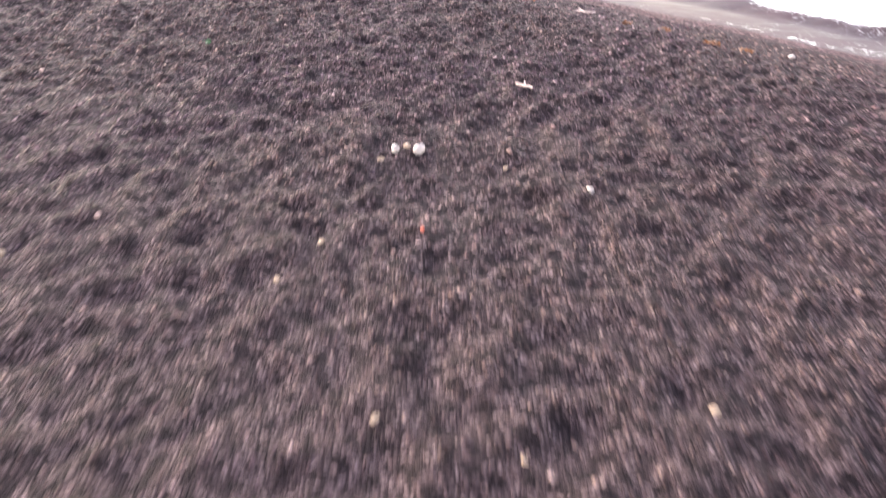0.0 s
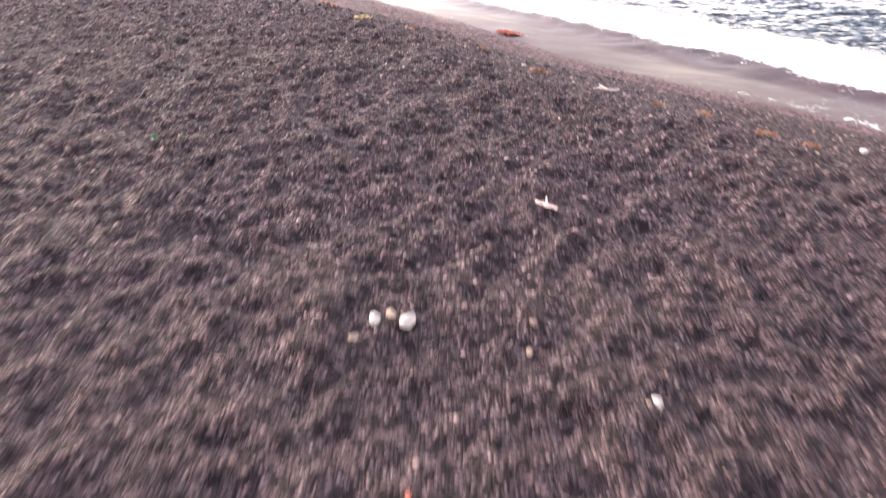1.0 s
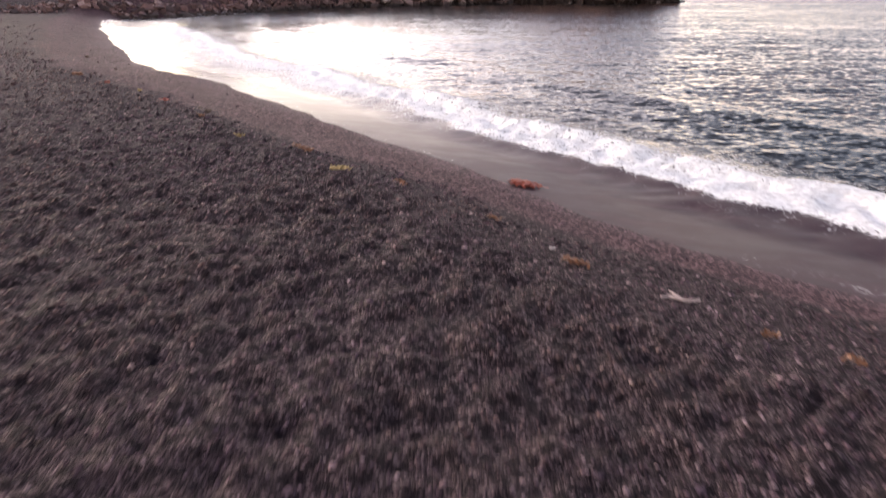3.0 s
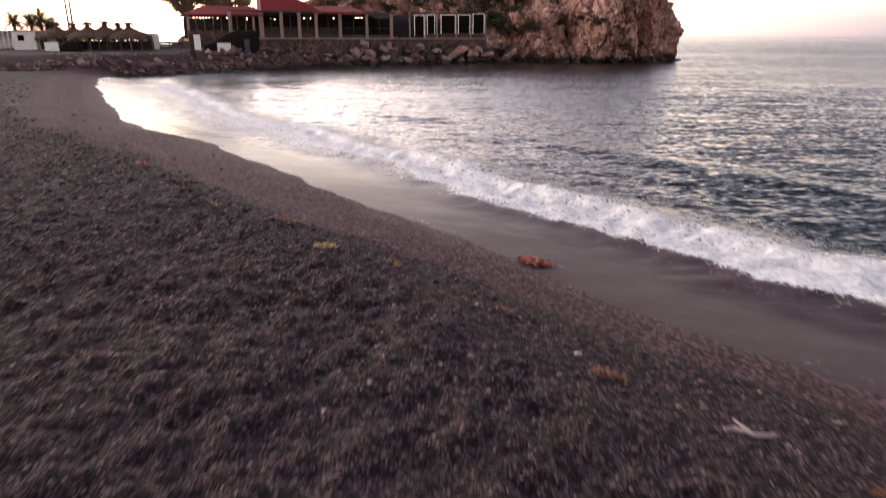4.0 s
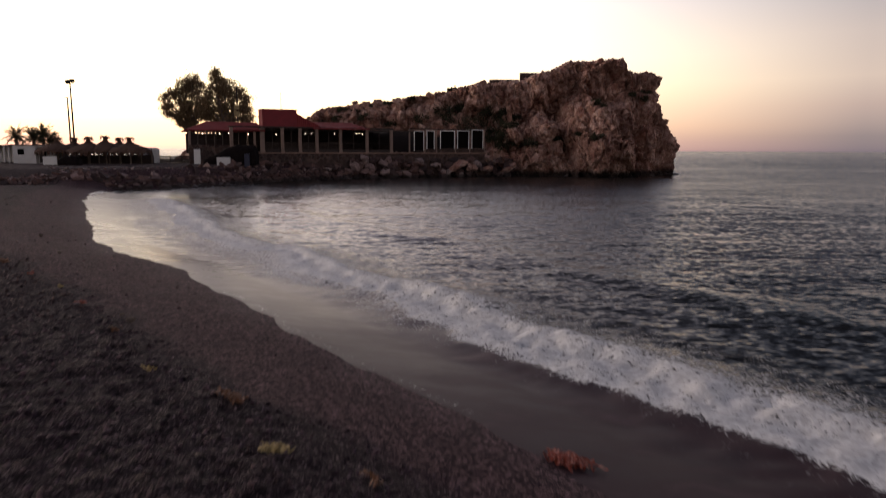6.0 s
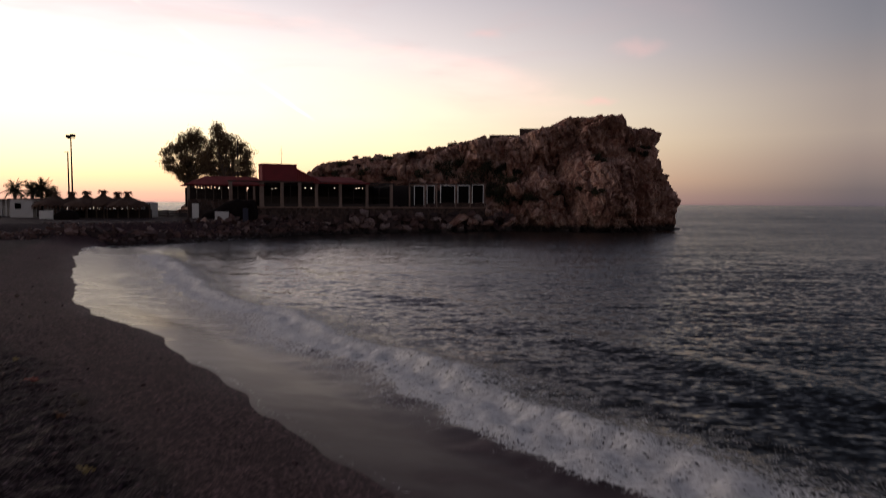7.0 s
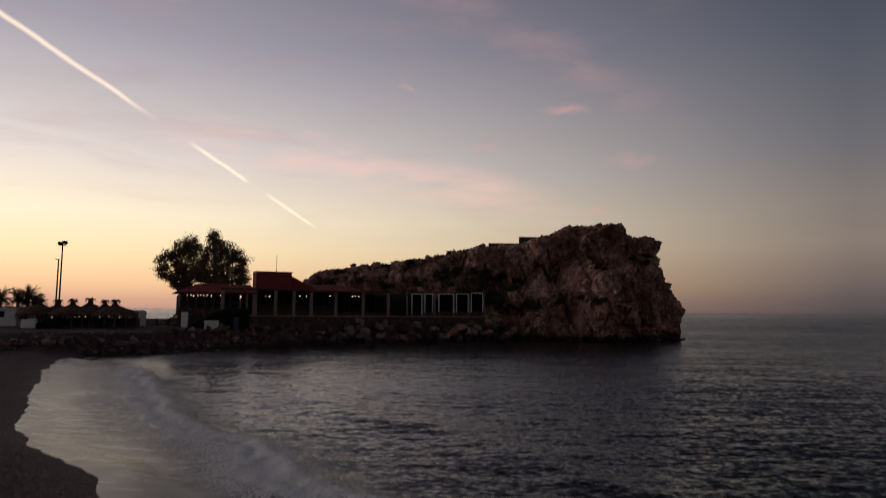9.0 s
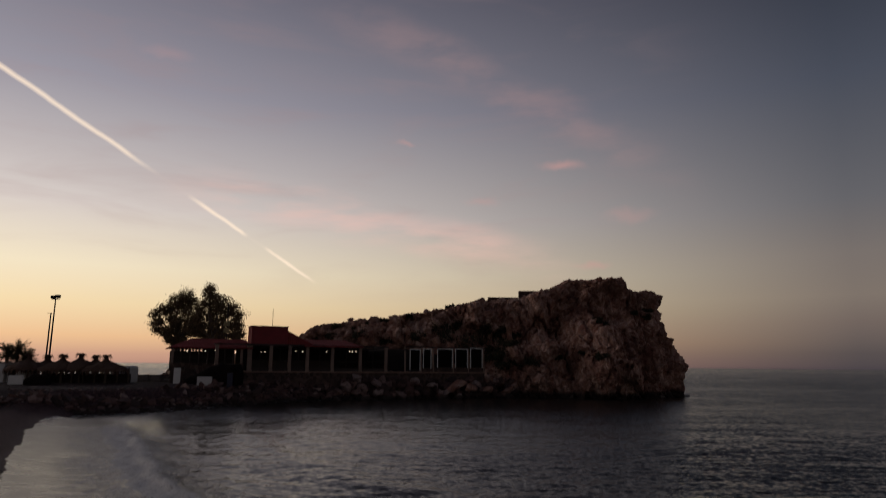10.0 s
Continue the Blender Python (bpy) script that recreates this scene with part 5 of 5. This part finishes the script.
# ---------------------------------------------------------------- the beach bar and its surroundings
def build_palapa(x, y, seed, eave, top):
    g = floor_at(x, y)
    rng = random.Random(seed)
    ob = thing("thatched_umbrella", pose(x, y, g), "thatched beach umbrella with a shaggy tuft on top", "beach umbrella", "thatched umbrellas")
    bm = bmesh.new()
    tube(bm, (0, 0, -.2), (0, 0, top - g - .2), .07, .06, 8)
    part("pole", bm, M_BARK, ob)
    bm = bmesh.new()
    sides = 28
    H0, H1 = eave - g, top - g - .50
    hat = ((0, 1.72), (.2, 1.62), (.44, 1.28), (.62, .86), (.82, .40), (1, .17))
    rings = []
    for f, r in hat:
        ring = []
        for i in range(sides):
            a = 2 * math.pi * i / sides
            rr = r * (1 + rng.uniform(-.07, .07))
            ring.append(bm.verts.new((rr * math.cos(a), rr * math.sin(a), H0 + (H1 - H0) * f + rng.uniform(-.05, .05) * (1 - f))))
        rings.append(ring)
    for _ in range(230):             # loose strands lying down the slope
        a, k = rng.uniform(0, 6.283), rng.randrange(len(hat) - 1)
        (f0, r0), (f1, r1) = hat[k], hat[k + 1]
        up, down = Vector((r1 * math.cos(a), r1 * math.sin(a), H0 + (H1 - H0) * f1 + .05)), Vector((r0 * 1.04 * math.cos(a + .1), r0 * 1.04 * math.sin(a + .1), H0 + (H1 - H0) * f0 + rng.uniform(-.12, .08)))
        side = Vector((-math.sin(a), math.cos(a), 0)) * rng.uniform(.015, .04)
        bm.faces.new([bm.verts.new(v) for v in (up - side, up + side, down + side, down - side)])
    for a, b in zip(rings, rings[1:]):
        for i in range(sides):
            bm.faces.new((a[i], a[(i + 1) % sides], b[(i + 1) % sides], b[i]))
    for i in range(sides):           # ragged hanging skirt
        a, b = rings[0][i].co, rings[0][(i + 1) % sides].co
        for _ in range(3):
            p = a.lerp(b, rng.random())
            w = .05
            q = a.lerp(b, rng.random())
            bm.faces.new([bm.verts.new(v) for v in (p, q, (p + q) / 2 * 1.02 + Vector((0, 0, -rng.uniform(.2, .45) - (p.z + q.z) * .01)))])
    part("thatch", bm, M_THATCH, ob)
    bm = bmesh.new()
    tube(bm, (0, 0, H1 - .15), (0, 0, H1 + .3), .24, .12, 9)
    for i in range(70):
        a, r = rng.uniform(0, 6.283), rng.uniform(.28, .56)
        p = Vector((.04 * math.cos(a), .04 * math.sin(a), H1 + rng.uniform(.22, .36)))
        mid = p + Vector((r * .6 * math.cos(a), r * .6 * math.sin(a), rng.uniform(-.02, .14)))
        end = p + Vector((r * math.cos(a), r * math.sin(a), rng.uniform(-.36, .02)))
        side = Vector((-math.sin(a), math.cos(a), 0)) * .035
        bm.faces.new([bm.verts.new(v) for v in (p - side, p + side, mid + side, mid - side)])
        bm.faces.new([bm.verts.new(v) for v in (mid - side, mid + side, end)])
    part("tuft", bm, M_THATCH, ob)
    return ob


for i, (x, y, top) in enumerate(((-33.35, 65.9, 4.0), (-32.4, 66.9, 3.95), (-30.55, 65.8, 4.0), (-29.3, 66.2, 4.1), (-28.35, 66.8, 3.95), (-27.05, 65.9, 3.98))):
    build_palapa(x, y, 400 + i, 2.62, top)


def build_kiosk():
    x, y = -36.2, 65.8
    g = floor_at(x, y)
    ob = thing("beach_hut", pose(x, y, g), "small whitewashed flat-roofed beach hut", "hut")
    part("wall", boxed((-1.0, 0, 0), (1.0, 2.4, 1.55), .02), M_RENDER, ob)
    part("roof", boxed((-1.12, -.12, 1.552), (1.12, 2.52, 1.65), .02), M_PILLAR, ob)
    w = part("window", boxed((-.55, -.03, .75), (.0, -.001, 1.25), .01), M_GLASS, ob)
    part("window_frame", boxed((-.60, -.045, .70), (.05, -.031, .748), .005), M_WHITE, w)
    part("annex", boxed((1.05, .3, 0), (2.6, 2.3, 1.35), .02), M_RENDER, ob)
    part("annex_roof", boxed((1.02, .2, 1.352), (2.7, 2.4, 1.44), .02), M_PILLAR, ob)
    part("door", boxed((1.15, .27, .05), (1.75, .298, 1.2), .005), M_DARK, ob)


def build_open_shed():
    """Slatted lean-to by the hut."""
    x, y = -40.2, 67.4
    g = floor_at(x, y)
    ob = thing("slatted_shed", pose(x, y, g), "long low shed with a slatted dark front", "shed")
    part("roof", boxed((-4, -.2, 1.5), (2.4, 2.4, 1.6), .02), M_PILLAR, ob)
    part("back_wall", boxed((-4, 2.0, 0), (2.3, 2.2, 1.5), .02), M_RENDER, ob)
    me = finish(boxed((0, 0, 0), (.12, .08, 1.498), .01), "slat", M_RENDER)
    for k in range(15):
        share("slat", me, ob, Matrix.Translation((-3.9 + k * .42, 0, 0)))


def build_bar_back():
    x, y = -29.6, 68.2
    g = floor_at(x, y)
    ob = thing("beach_bar", pose(x, y, g), "low beach bar counter with pale panels under the thatch", "bar")
    part("counter", boxed((-4.0, 0, 0), (3.4, .5, .78), .03), M_DARK, ob)
    for k, w in ((-3.4, .35), (-1.1, .45), (.2, .4), (1.9, .35)):
        part("panel", boxed((k, .55, .3), (k + w, .6, 1.05), .01), M_RENDER, ob)
    for k in range(9):
        part("post", boxed((-4.0 + k * .95, -.6, 0), (-3.9 + k * .95, -.5, 1.35), .01), M_BARK, ob)


def build_gear(name, x, y, z, size, mat, label, category, tilt=0):
    """A board or crate leaning on the sand, with a folded rim."""
    ob = thing(name, pose(x, y, z, 0, 0, 12), label, category)
    a, b, h = size
    bm = boxed((-a / 2, 0, 0), (a / 2, b, h), .02)
    bmesh.ops.transform(bm, matrix=Matrix.Shear("XZ", 4, (tilt, 0)), verts=bm.verts)
    part("panel", bm, mat, ob)
    part("foot", boxed((-a / 2 - .02, -.05, -.03), (a / 2 + .02, b + .1, .05), .01), M_DARK, ob)
    return ob


def build_tarp(x, y, length, width, heights, seed, name, label):
    """Gear under a sagging sheet: ribs from end to end, each a drooping arch."""
    g = floor_at(x, y)
    ob = thing(name, pose(x, y, g - .05), label, "covered gear")
    bm = bmesh.new()
    n, sides, rings = 18, 12, []
    for k in range(n + 1):
        f = k / n
        h = np.interp(f, np.linspace(0, 1, len(heights)), heights)
        ring = []
        for i in range(sides + 1):
            a = math.pi * i / sides
            c = math.cos(a)
            p = Vector((length * (f - .5), -width / 2 * math.copysign(abs(c) ** .6, c), h * math.sin(a) ** .55))
            wrinkle = .10 * noise.noise(Vector((p.x * 2.2 + seed, p.y * 3, p.z * 3))) + .05 * noise.noise(Vector((p.x * 7 + seed, p.y * 6, p.z * 6)))
            ring.append(bm.verts.new(p * (1 + wrinkle)))
        rings.append(ring)
    for a, b in zip(rings, rings[1:]):
        for i in range(sides):
            bm.faces.new((a[i], a[i + 1], b[i + 1], b[i]))
    bm.faces.new(rings[0][::-1])
    bm.faces.new(rings[-1])
    part("cover", bm, M_TARP, ob, smooth=True)
    return ob


build_kiosk()
build_open_shed()
build_bar_back()
build_gear("boat_cover", -31.6, 61.6, floor_at(-31.6, 61.6), (1.0, .12, .72), M_WHITE, "white board leaning in front of dark gear", "board", .3)
build_tarp(-30.4, 62.4, 1.5, 1.0, (.6, .8, .85, .7), 6, "stacked_loungers", "stack of sun loungers under a dark cover")
build_tarp(-19.25, 69.0, 4.5, 1.8, (.55, .9, 1.25, 1.7, 1.85, 1.8, 1.65), 9, "covered_boat", "boat under a dark tarpaulin on the shingle")
build_gear("white_sign", -21.8, 67.4, floor_at(-21.8, 67.4), (.55, .08, 1.35), M_WHITE, "white upright board leaning beside the restaurant", "board", .2)
build_gear("white_crate", -19.2, 66.6, floor_at(-19.2, 66.6), (1.15, .4, .75), M_RENDER, "white plastic crate on the shingle", "crate")
# plain block added in place of the boat cover's blue sheet
build_gear("blue_sheet_block", -17.45, 67.7, floor_at(-17.45, 67.7), (.45, .4, 2.5 - floor_at(-17.45, 67.7)), M_BLUE, "tall blue plastic block standing in for a blue sheet beside the covered boat", "drum")


def build_white_tent():
    x, y = -26.75, 68.5
    g = floor_at(x, y)
    ob = thing("white_cabin", pose(x, y, g), "small white cabin with a rounded roof behind the umbrellas", "cabin")
    part("wall", boxed((-.5, 0, 0), (.5, 1.6, 1.25), .04), M_RENDER, ob)
    bm = bmesh.new()
    for i in range(9):
        a = math.pi * i / 8
        for y0 in (0, 1.6):
            bm.verts.new((.5 * math.cos(a), y0, 1.25 + .18 * math.sin(a)))
    bm.verts.ensure_lookup_table()
    for i in range(8):
        bm.faces.new([bm.verts[k] for k in (2 * i, 2 * i + 2, 2 * i + 3, 2 * i + 1)])
    bm.faces.new([bm.verts[2 * i] for i in range(9)])
    bm.faces.new([bm.verts[2 * i + 1] for i in range(8, -1, -1)])
    part("roof", bm, M_RENDER, ob)
    part("door", boxed((.1, -.03, .05), (.4, -.001, 1.1), .01), M_DARK, ob)


def build_fence():
    ob = thing("low_fence", pose(-26.6, 70.4, floor_at(-26.6, 70.4)), "low dark wooden fence beside the restaurant", "fence")
    post = finish(boxed((0, 0, 0), (.12, .12, .70), .01), "post", M_DARK)
    rail = finish(boxed((0, .13, 0), (3.4, .17, .16), .01), "rail", M_DARK)
    for k in range(4):
        share("post", post, ob, Matrix.Translation((k * 1.08, 0, 0)))
    for z in (.06, .28, .50):
        share("rail", rail, ob, Matrix.Translation((0, 0, z)))


def build_mast(x, y, top, heads, label):
    g = floor_at(x, y)
    ob = thing("floodlight_mast" if heads else "flag_pole", pose(x, y, g), label, "lamp post" if heads else "pole")
    bm = bmesh.new()
    tube(bm, (0, 0, -.2), (0, 0, top - g), .085, .05, 10)
    part("pole", bm, M_METAL, ob)
    if heads:
        part("bracket", boxed((-.32, -.05, top - g), (.32, .05, top - g + .07), .01), M_METAL, ob)
        for sx in (-.36, .02):
            bm = boxed((sx, -.20, top - g + .075 + .05 * (sx > 0)), (sx + .34, .18, top - g + .34 + .07 * (sx > 0)), .05)
            h = part("floodlight", bm, M_METAL, ob)
            part("lens", boxed((sx + .03, -.19, top - g + .1), (sx + .29, -.161, top - g + .27), .005), M_GLASS, h)
    else:
        part("cap", boxed((-.30, -.02, top - g), (.10, .02, top - g + .05), .01), M_METAL, ob)
    return ob


def build_sign_pole():
    x, y = -20.6, 76.0
    ob = thing("sign_pole", pose(x, y, 1.6), "tall thin pole with two faded boards before the trees", "sign")
    bm = bmesh.new()
    tube(bm, (0, 0, -.2), (0, 0, 7.6), .07, .05, 8)
    part("pole", bm, M_DARK, ob)
    part("board", boxed((-.32, -.1, 5.3), (.22, -.04, 5.75), .01), M_YELLOW, ob)
    part("board", boxed((-.32, -.1, 4.6), (.22, -.04, 5.1), .01), M_YELLOW, ob)


build_white_tent()
build_fence()
build_mast(-32.80, 67.7, 8.56, True, "tall steel mast with twin floodlights")
build_mast(-34.18, 69.6, 7.5, False, "thin bare steel pole beside the floodlight mast")
build_sign_pole()


# ---------------------------------------------------------------- small things on the beach
def stone(x, y, r, mat, label, seed, flat=.6):
    bm = bmesh.new()
    lump(bm, (0, 0, 0), (r, r * .8, r * flat), .2, seed, 2)
    me = finish(bm, "stone", mat, True)
    ob = new("stone", me)
    ob.matrix_basis = pose(x, y, floor_at(x, y) + r * flat * .75 + .012, 0, 0, seed * 47 % 360)
    tagged(ob, label, "stone", "pale stones on the beach")


def driftwood(x, y, length, turn, seed, label):
    rng = random.Random(seed)
    ob = thing("driftwood", pose(x, y, floor_at(x, y) + .03, 0, 0, turn), label, "driftwood", "driftwood on the beach")
    bm = bmesh.new()
    p = Vector((-length / 2, 0, 0))
    for k in range(5):
        q = p + Vector((length / 5, rng.uniform(-.6, .6) * length / 5, rng.uniform(-.004, .010)))
        tube(bm, p, q, .011 + .003 * (k % 2), .012, 7)
        p = q
    part("stem", bm, M_DRIFT, ob)
    bm = bmesh.new()
    tube(bm, (0, 0, .008), (-length * .30, length * .34, .02), .012, .006, 6)
    part("twig", bm, M_DRIFT, ob)


def weed(x, y, size, turn, mat, seed, label, count=60):
    """A tangle of flat strands, lying heaped on the sand."""
    rng = random.Random(seed)
    bm = bmesh.new()
    a = radians(turn)
    long, wide = Vector((math.cos(a), math.sin(a), 0)), Vector((-math.sin(a), math.cos(a), 0))
    ends = []
    here = floor_at(x, y)
    fall = ((floor_at(x + .2, y) - here) / .2, (floor_at(x, y + .2) - here) / .2)
    for _ in range(count):
        if ends:
            pair = rng.choice(ends)
            c = (pair[0].co + pair[1].co) / 2
        else:
            c, pair = Vector((0, 0, .02)), None
        # a strand grows on from the tangle, back towards its middle when it has strayed
        u, v = c.dot(long), c.dot(wide)
        aim = long * (rng.gauss(-u / size[0], .7)) * size[0] + wide * rng.gauss(-v / size[1], .7) * size[1]
        ang, ln = math.atan2(aim.y, aim.x) + rng.gauss(0, .4), rng.uniform(.05, .14) * min(1, size[0] / .15)
        for k in range(4):
            n = Vector((-math.sin(ang), math.cos(ang), rng.uniform(-.6, .6))) * rng.uniform(.006, .014)
            new_pair = (bm.verts.new(c - n), bm.verts.new(c + n)) if pair is None else pair
            if k and pair is not None:
                new_pair = (bm.verts.new(c - n), bm.verts.new(c + n))
                bm.faces.new((pair[0], pair[1], new_pair[1], new_pair[0]))
                ends.append(new_pair)
            pair = new_pair
            ang += rng.uniform(-.5, .5)
            c = c + Vector((math.cos(ang), math.sin(ang), 0)) * ln / 3
            c.z = max(.004, c.x * fall[0] + c.y * fall[1] + rng.uniform(.004, .055))
    ob = new("seaweed", finish(bm, "seaweed", mat))
    ob.matrix_basis = pose(x, y, floor_at(x, y) + .012)
    tagged(ob, label, "seaweed", "seaweed on the tide line")


stone(-.38, 4.44, .055, M_PALE, "clean white stone among the dark pebbles", 1, .8)
stone(-.56, 4.46, .048, M_PALE, "clean white stone among the dark pebbles", 2, .8)
stone(-.47, 4.50, .035, M_TAN, "pale grey stone among the dark pebbles", 3)
stone(-.66, 4.34, .03, M_TAN, "pale grey stone among the dark pebbles", 4)
stone(-.33, 3.30, .022, M_KELP, "small dark red stone among the pebbles", 9)
stone(.25, 4.25, .025, M_TAN, "pale tan stone on the gravel", 5)
stone(.78, 3.84, .035, M_PALE, "small white stone on the gravel", 6)
stone(3.82, 7.44, .045, M_PALE, "small white stone near the tide line", 7)
stone(.92, 10.44, .035, M_PALE, "small white stone near the tide line", 8)
driftwood(.56, 5.85, .20, -48, 21, "short bleached stick with a side twig")
driftwood(1.78, 9.33, .30, -16, 22, "bleached pale stick lying near the tide line")
weed(-2.72, 7.12, (.05, .03), 10, M_GREEN, 31, "scrap of bright green plastic", 14)
weed(-1.50, 12.85, (.30, .045), -22, M_STRAW, 32, "clump of pale yellow dried weed", 60)
weed(1.08, 13.38, (.60, .14), -36, M_KELP, 33, "long clump of dark red seaweed at the water's edge", 330)
weed(-2.11, 13.93, (.34, .10), -30, M_ORANGE, 34, "orange-brown dried seaweed on the tide line", 70)
weed(1.14, 10.0, (.20, .08), -40, M_ORANGE, 35, "orange-brown dried seaweed on the tide line", 40)
weed(-9.08, 21.24, (.5, .2), -45, M_ORANGE, 36, "orange-brown dried seaweed on the tide line", 70)
for k, (x, y, mat) in enumerate(((2.25, 8.75, M_ORANGE), (2.62, 8.36, M_ORANGE), (3.0, 7.7, M_ORANGE), (3.25, 7.35, M_ORANGE), (.45, 11.3, M_ORANGE), (-.7, 12.6, M_ORANGE), (-3.3, 14.8, M_STRAW), (-4.4, 16.3, M_ORANGE),
                                 (-5.6, 17.7, M_KELP), (-6.6, 18.9, M_STRAW), (-7.9, 20.2, M_KELP))):
    weed(x, y, (.09 + .03 * (k % 3), .04), -40 + 13 * (k % 4), mat, 500 + k, ("orange-brown" if mat is M_ORANGE else "pale yellow" if mat is M_STRAW else "dark red") + " scraps of dried seaweed on the tide line", 13)
for k, (x, y, rad) in enumerate(((-1.1, 2.81, .022), (-.92, 3.18, .024), (-.5, 1.84, .026), (.93, 1.9, .028), (.09, 1.62, .02), (-2.68, 3.03, .03), (-4.5, 16.9, .07), (-4.75, 17.2, .05), (-9.2, 23.4, .06), (-11.8, 27.0, .07))):
    stone(x, y, rad, M_TAN if k < 6 else M_BARK, "tan stone lying on the gravel" if k < 6 else "dark brown stone lying on the wet sand", 60 + k)
